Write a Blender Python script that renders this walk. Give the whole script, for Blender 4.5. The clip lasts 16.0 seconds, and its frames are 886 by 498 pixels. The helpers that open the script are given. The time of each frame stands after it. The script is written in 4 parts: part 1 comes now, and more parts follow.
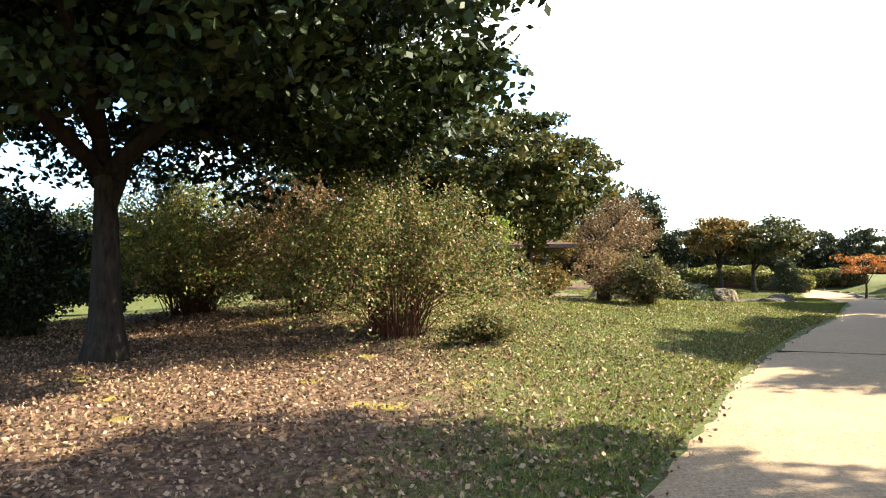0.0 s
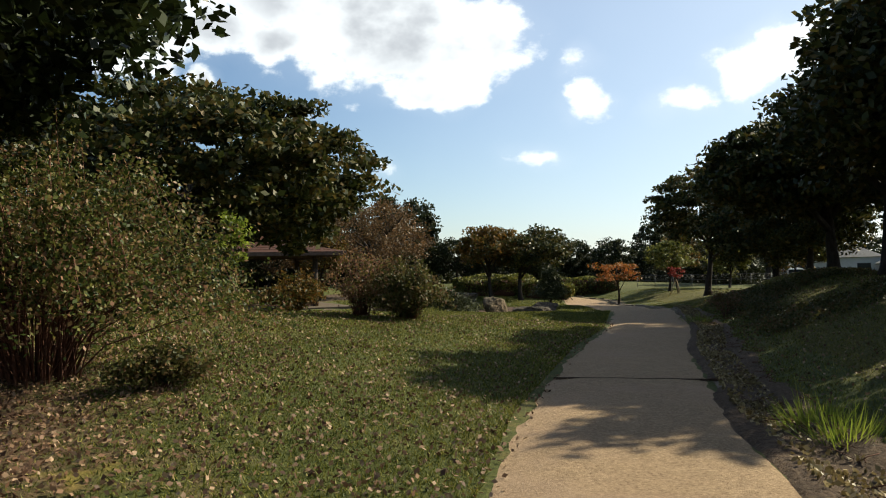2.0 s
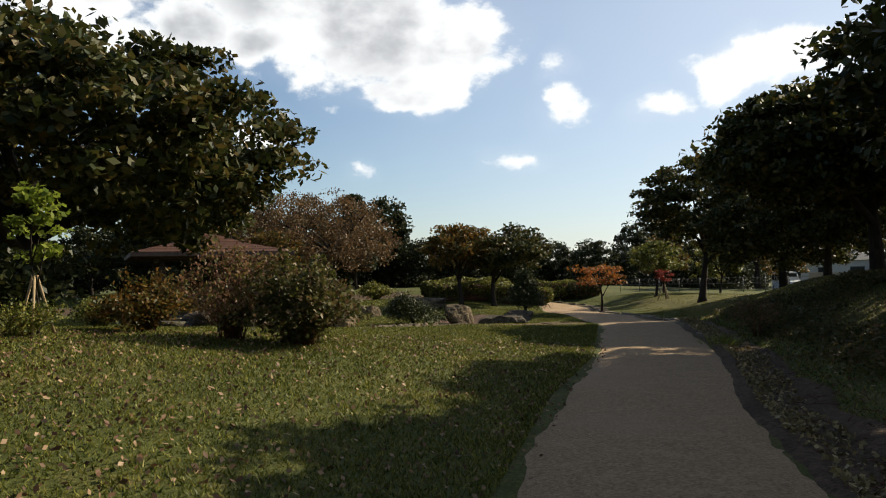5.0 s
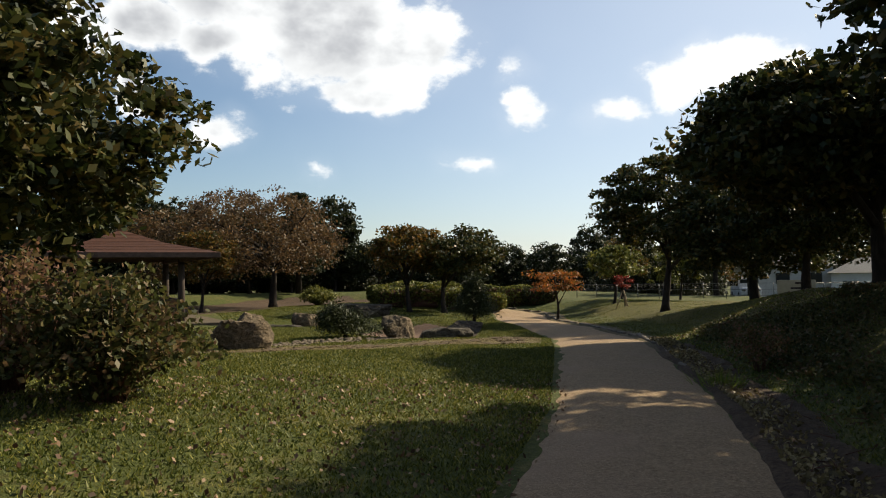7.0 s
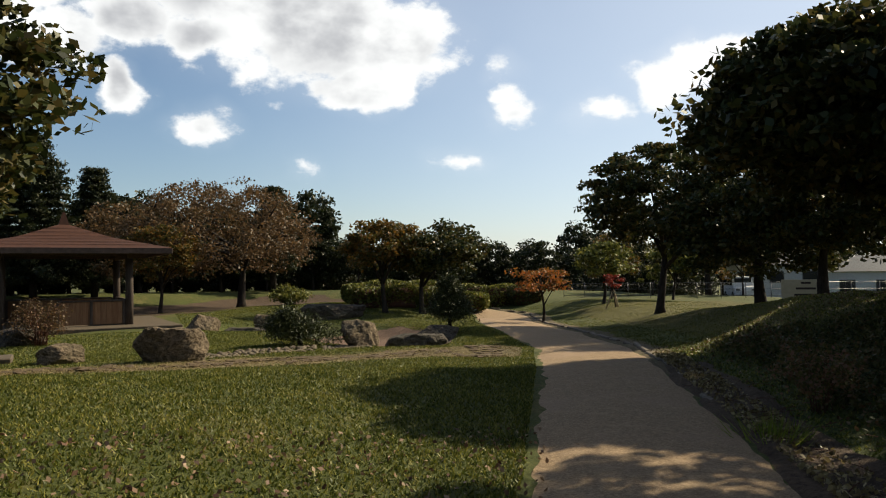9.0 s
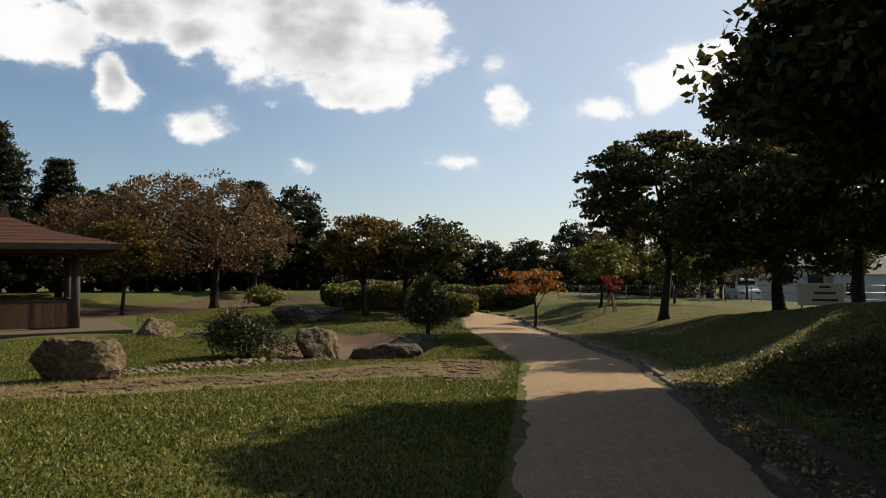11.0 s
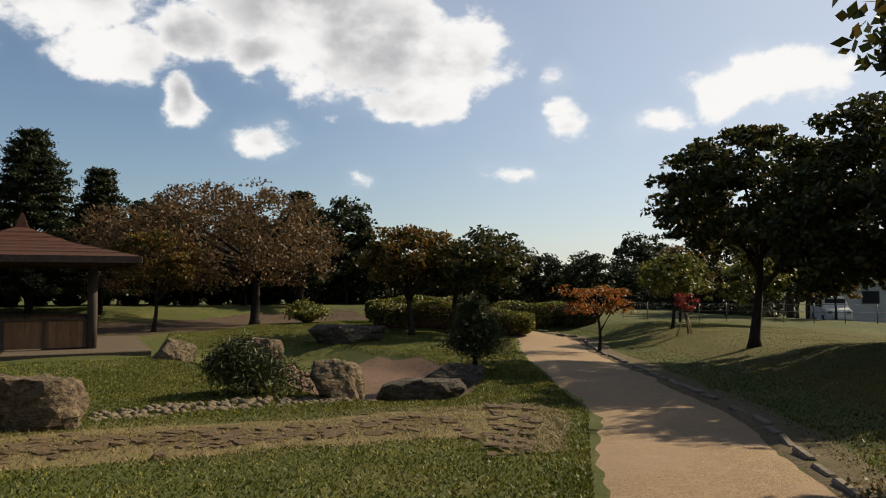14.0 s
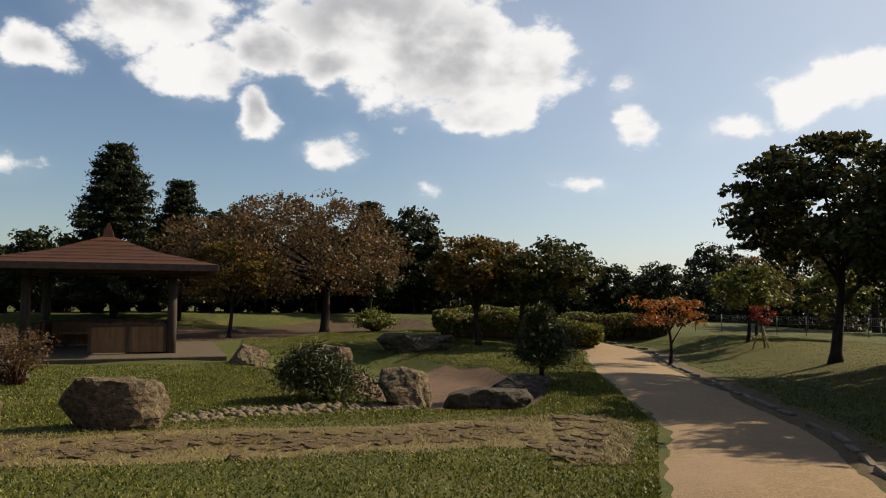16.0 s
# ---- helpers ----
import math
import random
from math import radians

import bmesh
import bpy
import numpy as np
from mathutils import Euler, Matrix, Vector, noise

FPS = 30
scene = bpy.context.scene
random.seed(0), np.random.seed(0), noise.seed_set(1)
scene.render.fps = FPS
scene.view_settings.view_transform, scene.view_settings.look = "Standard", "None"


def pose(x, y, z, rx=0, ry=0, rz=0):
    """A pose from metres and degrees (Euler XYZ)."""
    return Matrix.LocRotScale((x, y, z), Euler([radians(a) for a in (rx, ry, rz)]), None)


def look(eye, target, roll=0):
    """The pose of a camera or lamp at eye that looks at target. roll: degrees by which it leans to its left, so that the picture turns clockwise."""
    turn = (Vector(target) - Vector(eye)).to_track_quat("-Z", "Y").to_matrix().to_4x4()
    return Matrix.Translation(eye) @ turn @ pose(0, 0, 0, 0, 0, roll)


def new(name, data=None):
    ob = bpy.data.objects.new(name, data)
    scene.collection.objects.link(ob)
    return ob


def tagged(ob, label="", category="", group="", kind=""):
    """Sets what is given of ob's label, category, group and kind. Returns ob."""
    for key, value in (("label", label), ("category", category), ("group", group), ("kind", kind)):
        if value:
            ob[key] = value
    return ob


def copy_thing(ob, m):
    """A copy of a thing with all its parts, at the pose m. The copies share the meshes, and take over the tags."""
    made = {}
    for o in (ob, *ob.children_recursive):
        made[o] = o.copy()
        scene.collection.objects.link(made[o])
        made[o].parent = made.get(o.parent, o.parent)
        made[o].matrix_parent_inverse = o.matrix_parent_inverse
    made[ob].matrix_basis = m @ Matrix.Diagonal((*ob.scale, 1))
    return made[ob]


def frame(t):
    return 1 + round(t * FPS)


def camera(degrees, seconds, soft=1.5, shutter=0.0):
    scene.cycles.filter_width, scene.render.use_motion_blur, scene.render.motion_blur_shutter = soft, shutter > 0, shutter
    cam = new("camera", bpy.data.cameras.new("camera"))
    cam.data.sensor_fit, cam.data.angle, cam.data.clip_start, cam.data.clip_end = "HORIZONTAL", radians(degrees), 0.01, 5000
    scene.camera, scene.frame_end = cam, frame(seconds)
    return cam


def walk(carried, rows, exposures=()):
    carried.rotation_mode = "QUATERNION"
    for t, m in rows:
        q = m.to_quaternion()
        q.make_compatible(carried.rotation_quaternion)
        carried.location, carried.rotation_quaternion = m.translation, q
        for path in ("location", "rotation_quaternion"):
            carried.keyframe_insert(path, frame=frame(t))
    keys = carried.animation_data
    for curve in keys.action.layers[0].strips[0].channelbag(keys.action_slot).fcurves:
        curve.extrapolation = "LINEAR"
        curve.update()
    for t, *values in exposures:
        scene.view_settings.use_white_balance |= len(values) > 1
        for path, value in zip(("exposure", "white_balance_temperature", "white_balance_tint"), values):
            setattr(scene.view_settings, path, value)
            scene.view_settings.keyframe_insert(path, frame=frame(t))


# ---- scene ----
cam = camera(62.55, 16.0, 1.1)
# seconds, eye, a point two metres ahead, roll
ROWS = [
    (0, (0.202, 0.13, 1.458), (0.164, 2.129, 1.508), -1.2),
    (0.5, (0.493, 1.021, 1.465), (0.63, 3.016, 1.521), -1.3),
    (1, (0.658, 1.876, 1.443), (1.059, 3.834, 1.504), -1.4),
    (1.5, (1.065, 2.666, 1.41), (1.588, 4.595, 1.473), -1.5),
    (2, (1.31, 3.237, 1.411), (1.864, 5.158, 1.473), -1.4),
    (2.5, (1.753, 3.887, 1.346), (2.339, 5.798, 1.408), -1.3),
    (3, (2.152, 4.573, 1.29), (2.74, 6.483, 1.354), -1.3),
    (3.5, (2.549, 5.391, 1.249), (3.14, 7.301, 1.316), -1.3),
    (6, (4.499, 9.726, 1.469), (5.162, 11.611, 1.54), -1.1),
    (6.5, (4.93, 10.456, 1.493), (5.636, 12.326, 1.564), -1.0),
    (7, (5.434, 11.154, 1.536), (6.153, 13.018, 1.608), -0.9),
    (7.5, (5.814, 11.927, 1.603), (6.54, 13.789, 1.677), -0.9),
    (8, (6.22, 12.612, 1.598), (6.954, 14.47, 1.67), -0.8),
    (8.5, (6.61, 13.311, 1.575), (7.351, 15.167, 1.642), -0.7),
    (9, (7.114, 13.91, 1.57), (7.865, 15.762, 1.635), -0.8),
    (11.5, (9.254, 17.469, 1.591), (10.018, 19.316, 1.656), -0.4),
    (12, (9.63, 18.247, 1.661), (10.394, 20.094, 1.725), -0.5),
    (12.5, (9.929, 18.88, 1.713), (10.674, 20.735, 1.782), -0.5),
    (13, (10.204, 19.403, 1.728), (10.946, 21.259, 1.798), -0.5),
    (13.5, (10.402, 19.799, 1.745), (11.128, 21.661, 1.821), -0.4),
    (14, (10.411, 19.914, 1.758), (11.028, 21.814, 1.858), -0.1),
    (14.5, (10.392, 19.849, 1.75), (10.981, 21.758, 1.854), -0.0),
    (15, (10.403, 19.81, 1.755), (10.89, 21.747, 1.865), 0.0),
    (15.5, (10.402, 19.796, 1.749), (10.862, 21.739, 1.866), 0.2),
    (16, (10.388, 19.805, 1.747), (10.827, 21.752, 1.874), 0.4),
]
walk(cam, [(t, look(eye, ahead, roll)) for t, eye, ahead, roll in ROWS],
     [(0.0, 2.8, 6050, 5), (0.4, 2.5, 6050, 5), (0.8, 1.6, 6000, 4), (1.1, 1.25, 6000, 4), (2.0, 0.92, 6100, 5), (6.0, 0.75, 6300, 8), (9.0, 0.7, 6350, 8), (12.0, 0.55, 6450, 10), (16.0, 0.52, 6500, 10)])

# ---- light ----
SUN_HEADING, SUN_HEIGHT = 79.0, 35.5
world = bpy.data.worlds.new("sky")
scene.world = world
world.use_nodes = True


TONE = 0.8


class Nodes:
    """Short calls for wiring a node tree."""

    def __init__(self, tree):
        self.tree = tree
        tree.nodes.clear()

    def add(self, kind):
        return self.tree.nodes.new(kind)

    def link(self, a, b):
        self.tree.links.new(a, b)

    def put(self, socket, value):
        if isinstance(value, bpy.types.NodeSocket):
            self.link(value, socket)
        else:
            socket.default_value = value

    def math(self, op, a, b=0.0, clamp=False):
        n = self.add("ShaderNodeMath")
        n.operation, n.use_clamp = op, clamp
        self.put(n.inputs[0], a)
        self.put(n.inputs[1], b)
        return n.outputs[0]

    def mix(self, f, a, b, blend="MIX"):
        n = self.add("ShaderNodeMix")
        n.data_type, n.blend_type = "RGBA", blend
        self.put(n.inputs[0], f)
        self.put(n.inputs[6], a)
        self.put(n.inputs[7], b)
        return n.outputs[2]

    def noise(self, vector, scale, detail=4.0, rough=0.55):
        n = self.add("ShaderNodeTexNoise")
        if vector is not None:
            self.link(vector, n.inputs["Vector"])
        n.inputs["Scale"].default_value = scale
        n.inputs["Detail"].default_value = detail
        n.inputs["Roughness"].default_value = rough
        return n.outputs["Fac"]

    def ramp(self, f, *stops):
        n = self.add("ShaderNodeValToRGB")
        self.link(f, n.inputs[0])
        el = n.color_ramp.elements
        while len(el) < len(stops):
            el.new(0.5)
        for e, (p, c) in zip(el, stops):
            e.position = p
            e.color = (*[v * TONE for v in c[:3]], 1)
        return n.outputs[0]

    def span(self, f, lo, hi):
        n = self.add("ShaderNodeMapRange")
        n.interpolation_type = "SMOOTHSTEP"
        self.link(f, n.inputs[0])
        n.inputs[1].default_value, n.inputs[2].default_value = lo, hi
        return n.outputs[0]


def build_sky():
    n = Nodes(world.node_tree)
    sky = n.add("ShaderNodeTexSky")
    sky.sky_type, sky.sun_disc = "NISHITA", False
    sky.sun_elevation, sky.sun_rotation = radians(SUN_HEIGHT), radians(SUN_HEADING)
    sky.air_density, sky.dust_density, sky.ozone_density = 1.0, 0.7, 1.5
    way = n.add("ShaderNodeTexCoord").outputs["Generated"]
    sep = n.add("ShaderNodeSeparateXYZ")
    n.link(way, sep.inputs[0])
    az = n.math("MULTIPLY", n.math("ARCTAN2", sep.outputs[0], sep.outputs[1]), 57.2958)
    el = n.math("MULTIPLY", n.math("ARCSINE", sep.outputs[2]), 57.2958)
    # clouds: heading, height, half width, half height in degrees
    clouds = [(12.6, 18.6, 9.6, 4.6), (18.4, 17.4, 5.4, 3.6), (16.0, 14.6, 4.0, 2.2), (6.5, 21.0, 9.0, 3.6), (3.6, 17.6, 3.6, 1.6),
              (-6.0, 16.6, 4.8, 2.4), (-9.6, 19.6, 6.0, 2.6), (-1.8, 13.6, 1.7, 2.0), (-1.0, 18.4, 4.0, 2.0), (3.7, 10.9, 2.3, 1.4),
              (-17.0, 16.4, 2.4, 1.3), (27.2, 15.5, 1.2, .8), (27.9, 12.2, 1.4, .9), (27.4, 13.4, .7, .5), (34.0, 12.1, 1.7, .9),
              (39.8, 14.3, 3.4, 1.9), (43.5, 14.4, 4.0, 2.1), (40.8, 15.5, 1.8, 1.3), (23.7, 8.9, 1.6, .6), (11.7, 8.5, .6, .5), (-18.8, 8.8, 1.2, .5),
              (-70, 25, 18, 5), (120, 35, 15, 5)]
    warp = n.add("ShaderNodeTexNoise")
    n.link(way, warp.inputs["Vector"])
    warp.inputs["Scale"].default_value, warp.inputs["Detail"].default_value = 11.0, 5.0
    bend = n.add("ShaderNodeSeparateColor")
    n.link(warp.outputs["Color"], bend.inputs[0])
    az = n.math("ADD", az, n.math("MULTIPLY", n.math("SUBTRACT", bend.outputs[0], 0.5), 5.0))
    el = n.math("ADD", el, n.math("MULTIPLY", n.math("SUBTRACT", bend.outputs[1], 0.5), 3.6))
    field = None
    for a, e, ra, re in clouds:
        du = n.math("DIVIDE", n.math("SUBTRACT", az, a), ra)
        dv = n.math("DIVIDE", n.math("SUBTRACT", el, e), re)
        d = n.math("SQRT", n.math("ADD", n.math("MULTIPLY", du, du), n.math("MULTIPLY", dv, dv)))
        f = n.math("MULTIPLY", n.math("SUBTRACT", 1.0, d), min(1.0, re / 2.0))
        field = f if field is None else n.math("MAXIMUM", field, f)
    stretch = n.add("ShaderNodeMapping")
    n.link(way, stretch.inputs[0])
    stretch.inputs["Scale"].default_value = (1, 1, 1.5)
    fine = n.noise(stretch.outputs[0], 16.0, 8.0, 0.6)
    broad = n.noise(stretch.outputs[0], 5.0, 4.0, 0.5)
    raw = n.math("ADD", field, n.math("MULTIPLY", n.math("SUBTRACT", fine, 0.5), 1.7))
    mask = n.span(raw, -0.1, 0.3)
    haze = n.span(n.math("ADD", field, n.math("MULTIPLY", broad, 0.7)), -0.2, 1.0)
    sunward = n.span(az, 18.0, 40.0)
    slow = n.noise(stretch.outputs[0], 7.0, 5.0, 0.55)
    thick = n.math("MULTIPLY", n.span(field, 0.12, 0.7), n.span(slow, 0.36, 0.62))
    deep = n.math("MULTIPLY", thick, n.math("SUBTRACT", 0.8, n.math("MULTIPLY", sunward, 0.8)))
    cloud = n.mix(deep, (0.66, 0.65, 0.635, 1), (0.27, 0.27, 0.285, 1))
    blue = n.add("ShaderNodeVectorMath")
    blue.operation = "SCALE"
    n.link(sky.outputs[0], blue.inputs[0])
    blue.inputs["Scale"].default_value = 0.066
    veil = n.math("ADD", n.math("MULTIPLY", haze, 0.2), n.math("MULTIPLY", n.span(az, -5.0, 50.0), 0.5))
    base = n.mix(veil, blue.outputs[0], (0.52, 0.545, 0.58, 1))
    out = n.mix(mask, base, cloud)
    bg = n.add("ShaderNodeBackground")
    n.link(out, bg.inputs[0])
    bg.inputs[1].default_value = 1.0
    n.link(bg.outputs[0], n.add("ShaderNodeOutputWorld").inputs[0])


build_sky()
sun = new("sun", bpy.data.lights.new("sun", "SUN"))
sun.data.energy, sun.data.angle, sun.data.color = 5.0, radians(0.6), (1.0, 0.86, 0.61)
a, e = radians(SUN_HEADING), radians(SUN_HEIGHT)
sun.matrix_world = look((math.sin(a) * math.cos(e) * 80, math.cos(a) * math.cos(e) * 80, math.sin(e) * 80), (0, 0, 0))


# ---- materials ----
def material(name):
    m = bpy.data.materials.new(name)
    m.use_nodes = True
    return m, Nodes(m.node_tree)


def finish(n, color, rough=0.8, bump=None, strength=0.3, distance=0.02, metal=0.0, through_light=None):
    p = n.add("ShaderNodeBsdfPrincipled")
    n.put(p.inputs["Base Color"], color)
    n.put(p.inputs["Roughness"], rough)
    p.inputs["Metallic"].default_value = metal
    p.inputs["Specular IOR Level"].default_value = 0.18
    if bump is not None:
        b = n.add("ShaderNodeBump")
        b.inputs["Strength"].default_value, b.inputs["Distance"].default_value = strength, distance
        n.link(bump, b.inputs["Height"])
        n.link(b.outputs[0], p.inputs["Normal"])
    shader = p.outputs[0]
    if through_light:
        t = n.add("ShaderNodeBsdfTranslucent")
        n.put(t.inputs[0], color)
        mx = n.add("ShaderNodeMixShader")
        mx.inputs[0].default_value = through_light
        n.link(shader, mx.inputs[1])
        n.link(t.outputs[0], mx.inputs[2])
        shader = mx.outputs[0]
    n.link(shader, n.add("ShaderNodeOutputMaterial").inputs[0])


def leaf_material(name, *colors, light=0.35, rough=0.5):
    m, n = material(name)
    geo = n.add("ShaderNodeNewGeometry")
    place = n.add("ShaderNodeTexCoord").outputs["Object"]
    f = n.math("ADD", n.math("MULTIPLY", geo.outputs["Random Per Island"], 0.6), n.math("MULTIPLY", n.noise(place, 0.7, 3), 0.4))
    k = len(colors)
    finish(n, n.ramp(f, *[(0.2 + 0.6 * i / max(1, k - 1), c) for i, c in enumerate(colors)]), rough, through_light=light)
    return m


def grain_material(name, c1, c2, scale, rough=0.85, strength=0.5, distance=0.02, stretch=(1, 1, 1), c3=None, metal=0.0):
    """Two colours by fine grain, with a broad stain."""
    m, n = material(name)
    mp = n.add("ShaderNodeMapping")
    n.link(n.add("ShaderNodeTexCoord").outputs["Object"], mp.inputs[0])
    mp.inputs["Scale"].default_value = stretch
    info = n.add("ShaderNodeObjectInfo").outputs["Random"]
    v = n.add("ShaderNodeVectorMath")
    v.operation = "ADD"
    n.link(mp.outputs[0], v.inputs[0])
    n.link(n.math("MULTIPLY", info, 20.0), v.inputs[1])
    fine = n.noise(v.outputs[0], scale, 8, 0.65)
    broad = n.noise(v.outputs[0], scale * 0.13, 3)
    col = n.ramp(fine, (0.3, c1), (0.7, c2))
    col = n.mix(n.math("MULTIPLY", n.span(broad, 0.45, 0.7), 0.6), col, (*(c3 or c1), 1))
    col = n.mix(1.0, col, n.ramp(info, (0, (1.06, 1.06, 1.06)), (1, (1.36, 1.36, 1.36))), "MULTIPLY")
    finish(n, col, rough, n.math("ADD", fine, broad), strength, distance, metal)
    return m


def ground_material():
    m, n = material("lawn_and_litter")
    place = n.add("ShaderNodeTexCoord").outputs["Object"]
    sep = n.add("ShaderNodeSeparateXYZ")
    n.link(place, sep.inputs[0])
    fine = n.noise(place, 28, 8, 0.7)
    mid = n.noise(place, 3.0, 5, 0.6)
    broad = n.noise(place, 0.35, 4, 0.55)
    grass = n.ramp(fine, (0.3, (0.024, 0.03, 0.006)), (0.55, (0.07, 0.08, 0.017)), (0.75, (0.15, 0.15, 0.04)))
    dry = n.ramp(fine, (0.3, (0.08, 0.062, 0.022)), (0.7, (0.22, 0.175, 0.065)))
    col = n.mix(n.math("MULTIPLY", n.span(n.math("ADD", mid, n.math("MULTIPLY", broad, .8)), 0.88, 1.15), 0.55), grass, dry)
    litter = n.ramp(n.noise(place, 14, 6, 0.75), (0.35, (0.03, 0.017, 0.011)), (0.5, (0.10, 0.055, 0.034)), (0.7, (0.27, 0.18, 0.12)))
    dx = n.math("DIVIDE", n.math("ADD", sep.outputs[0], 6.6), 7.2)
    dy = n.math("DIVIDE", n.math("SUBTRACT", sep.outputs[1], 8.0), 9.0)
    d = n.math("SQRT", n.math("ADD", n.math("MULTIPLY", dx, dx), n.math("MULTIPLY", dy, dy)))
    mask = n.span(n.math("ADD", n.math("MULTIPLY", n.math("SUBTRACT", 1.0, d), 1.3), n.math("SUBTRACT", mid, 0.5)), -0.15, 0.25)
    moss = n.math("MULTIPLY", mask, n.span(n.noise(place, 0.9, 4), 0.60, 0.68))
    col = n.mix(mask, col, litter)
    col = n.mix(n.math("MULTIPLY", moss, 0.75), col, (0.22, 0.18, 0.03, 1))
    finish(n, col, 0.95, n.math("ADD", fine, mid), 0.6, 0.04)
    return m


def path_material():
    m, n = material("packed_earth")
    place = n.add("ShaderNodeTexCoord").outputs["Object"]
    fine = n.noise(place, 38, 10, 0.8)
    mid = n.noise(place, 4, 6, 0.65)
    broad = n.noise(place, 0.45, 3)
    col = n.ramp(fine, (0.34, (0.12, 0.075, 0.042)), (0.5, (0.29, 0.20, 0.12)), (0.66, (0.46, 0.335, 0.21)))
    col = n.mix(n.math("MULTIPLY", n.span(mid, 0.5, 0.7), 0.4), col, (0.34, 0.25, 0.155, 1))
    # Dark gritty specks, which also paint the mottled tree shade into the earth.
    grit_and_shade = n.noise(place, 15, 4, 0.7)
    col = n.mix(n.math("MULTIPLY", n.span(grit_and_shade, 0.58, 0.68), 0.5), col, (0.13, 0.085, 0.05, 1))
    col = n.mix(n.math("MULTIPLY", n.span(broad, 0.5, 0.65), 0.5), col, (0.26, 0.18, 0.125, 1))
    finish(n, col, 0.95, n.math("ADD", fine, mid), 0.5, 0.03)
    return m


GROUND = ground_material()
PATHM = path_material()
BARK = grain_material("bark", (0.013, 0.010, 0.008), (0.06, 0.046, 0.036), 14, 0.95, 0.9, 0.03, (1, 1, 0.3))
STEM = grain_material("reddish_stem", (0.06, 0.026, 0.018), (0.18, 0.08, 0.05), 20)
ROCK = grain_material("grey_brown_rock", (0.035, 0.025, 0.016), (0.27, 0.20, 0.13), 11, 0.95, 1.0, 0.08, (1, 1, 1.6), (0.10, 0.08, 0.05))
ROCKD = grain_material("dark_rock", (0.02, 0.017, 0.014), (0.12, 0.10, 0.08), 11, 0.95, 1.0, 0.08, (1, 1, 1), (0.09, 0.08, 0.05))
PEB = grain_material("pebble", (0.09, 0.07, 0.048), (0.25, 0.195, 0.13), 12, 0.85, 0.4, 0.01)
FLAG = grain_material("flagstone", (0.05, 0.032, 0.018), (0.2, 0.14, 0.08), 12, 0.9, 0.6, 0.02)
DIRT = grain_material("dry_turf", (0.09, 0.065, 0.03), (0.26, 0.2, 0.09), 22, 0.95, 0.8, 0.03, (1, 1, 1), (0.12, 0.13, 0.03))
GRAVEL = grain_material("pond_gravel", (0.06, 0.035, 0.024), (0.24, 0.15, 0.10), 26, 0.9, 0.9, 0.03)
CONC = grain_material("concrete", (0.07, 0.054, 0.038), (0.15, 0.115, 0.08), 16, 0.9, 0.3, 0.01)
KERB = grain_material("kerb_stone", (0.10, 0.08, 0.06), (0.28, 0.23, 0.18), 14, 0.9, 0.5, 0.015)
POSTW = grain_material("grey_log", (0.04, 0.03, 0.025), (0.13, 0.10, 0.08), 16, 0.85, 0.6, 0.015, (1, 1, 0.15))
PANEL = grain_material("brown_boards", (0.17, 0.085, 0.04), (0.33, 0.19, 0.10), 14, 0.7, 0.4, 0.01, (1, 1, 0.12))
ROOF = grain_material("red_brown_roofing", (0.045, 0.019, 0.011), (0.09, 0.036, 0.02), 10, 0.75, 0.2, 0.01)
FASCIA = grain_material("dark_timber", (0.06, 0.04, 0.03), (0.14, 0.09, 0.07), 10, 0.7, 0.3, 0.01)
WHITE = grain_material("white_render", (0.62, 0.61, 0.58), (0.76, 0.75, 0.72), 5, 0.8, 0.1, 0.01)
CREAM = grain_material("cream_render", (0.5, 0.43, 0.30), (0.66, 0.57, 0.42), 5, 0.8, 0.1, 0.01)
TILE = grain_material("dark_roof_tile", (0.05, 0.05, 0.055), (0.12, 0.12, 0.13), 8, 0.6, 0.4, 0.02, (1, 6, 1))
PAINT = grain_material("white_car_paint", (0.72, 0.73, 0.74), (0.8, 0.8, 0.8), 3, 0.25, 0.02, 0.001)
RUBBER = grain_material("rubber", (0.015, 0.015, 0.016), (0.035, 0.035, 0.035), 30, 0.8, 0.2, 0.005)
METAL = grain_material("galvanised_metal", (0.11, 0.11, 0.11), (0.2, 0.2, 0.2), 20, 0.45, 0.1, 0.003, metal=0.7)
DARKGLASS = grain_material("dark_glass", (0.02, 0.024, 0.028), (0.035, 0.04, 0.045), 2, 0.08, 0.0, 0.001)
BAMBOO = grain_material("stake_wood", (0.28, 0.2, 0.11), (0.42, 0.32, 0.19), 20, 0.8)
INK = grain_material("dark_print", (0.04, 0.03, 0.03), (0.08, 0.06, 0.05), 10, 0.7)
SOIL = grain_material("ditch_soil", (0.035, 0.022, 0.014), (0.15, 0.10, 0.065), 18, 0.95, 0.9, 0.05)
BANK = grain_material("bank_turf", (0.022, 0.021, 0.005), (0.165, 0.14, 0.024), 26, 0.95, 0.9, 0.04, (1, 1, 1), (0.06, 0.058, 0.017))
VERGE = grain_material("verge_earth", (0.07, 0.05, 0.03), (0.22, 0.165, 0.095), 24, 0.95, 0.9, 0.04, (1, 1, 1), (0.07, 0.07, 0.02))
ASPHALT = grain_material("asphalt", (0.035, 0.035, 0.036), (0.08, 0.08, 0.08), 40, 0.9, 0.5, 0.01)

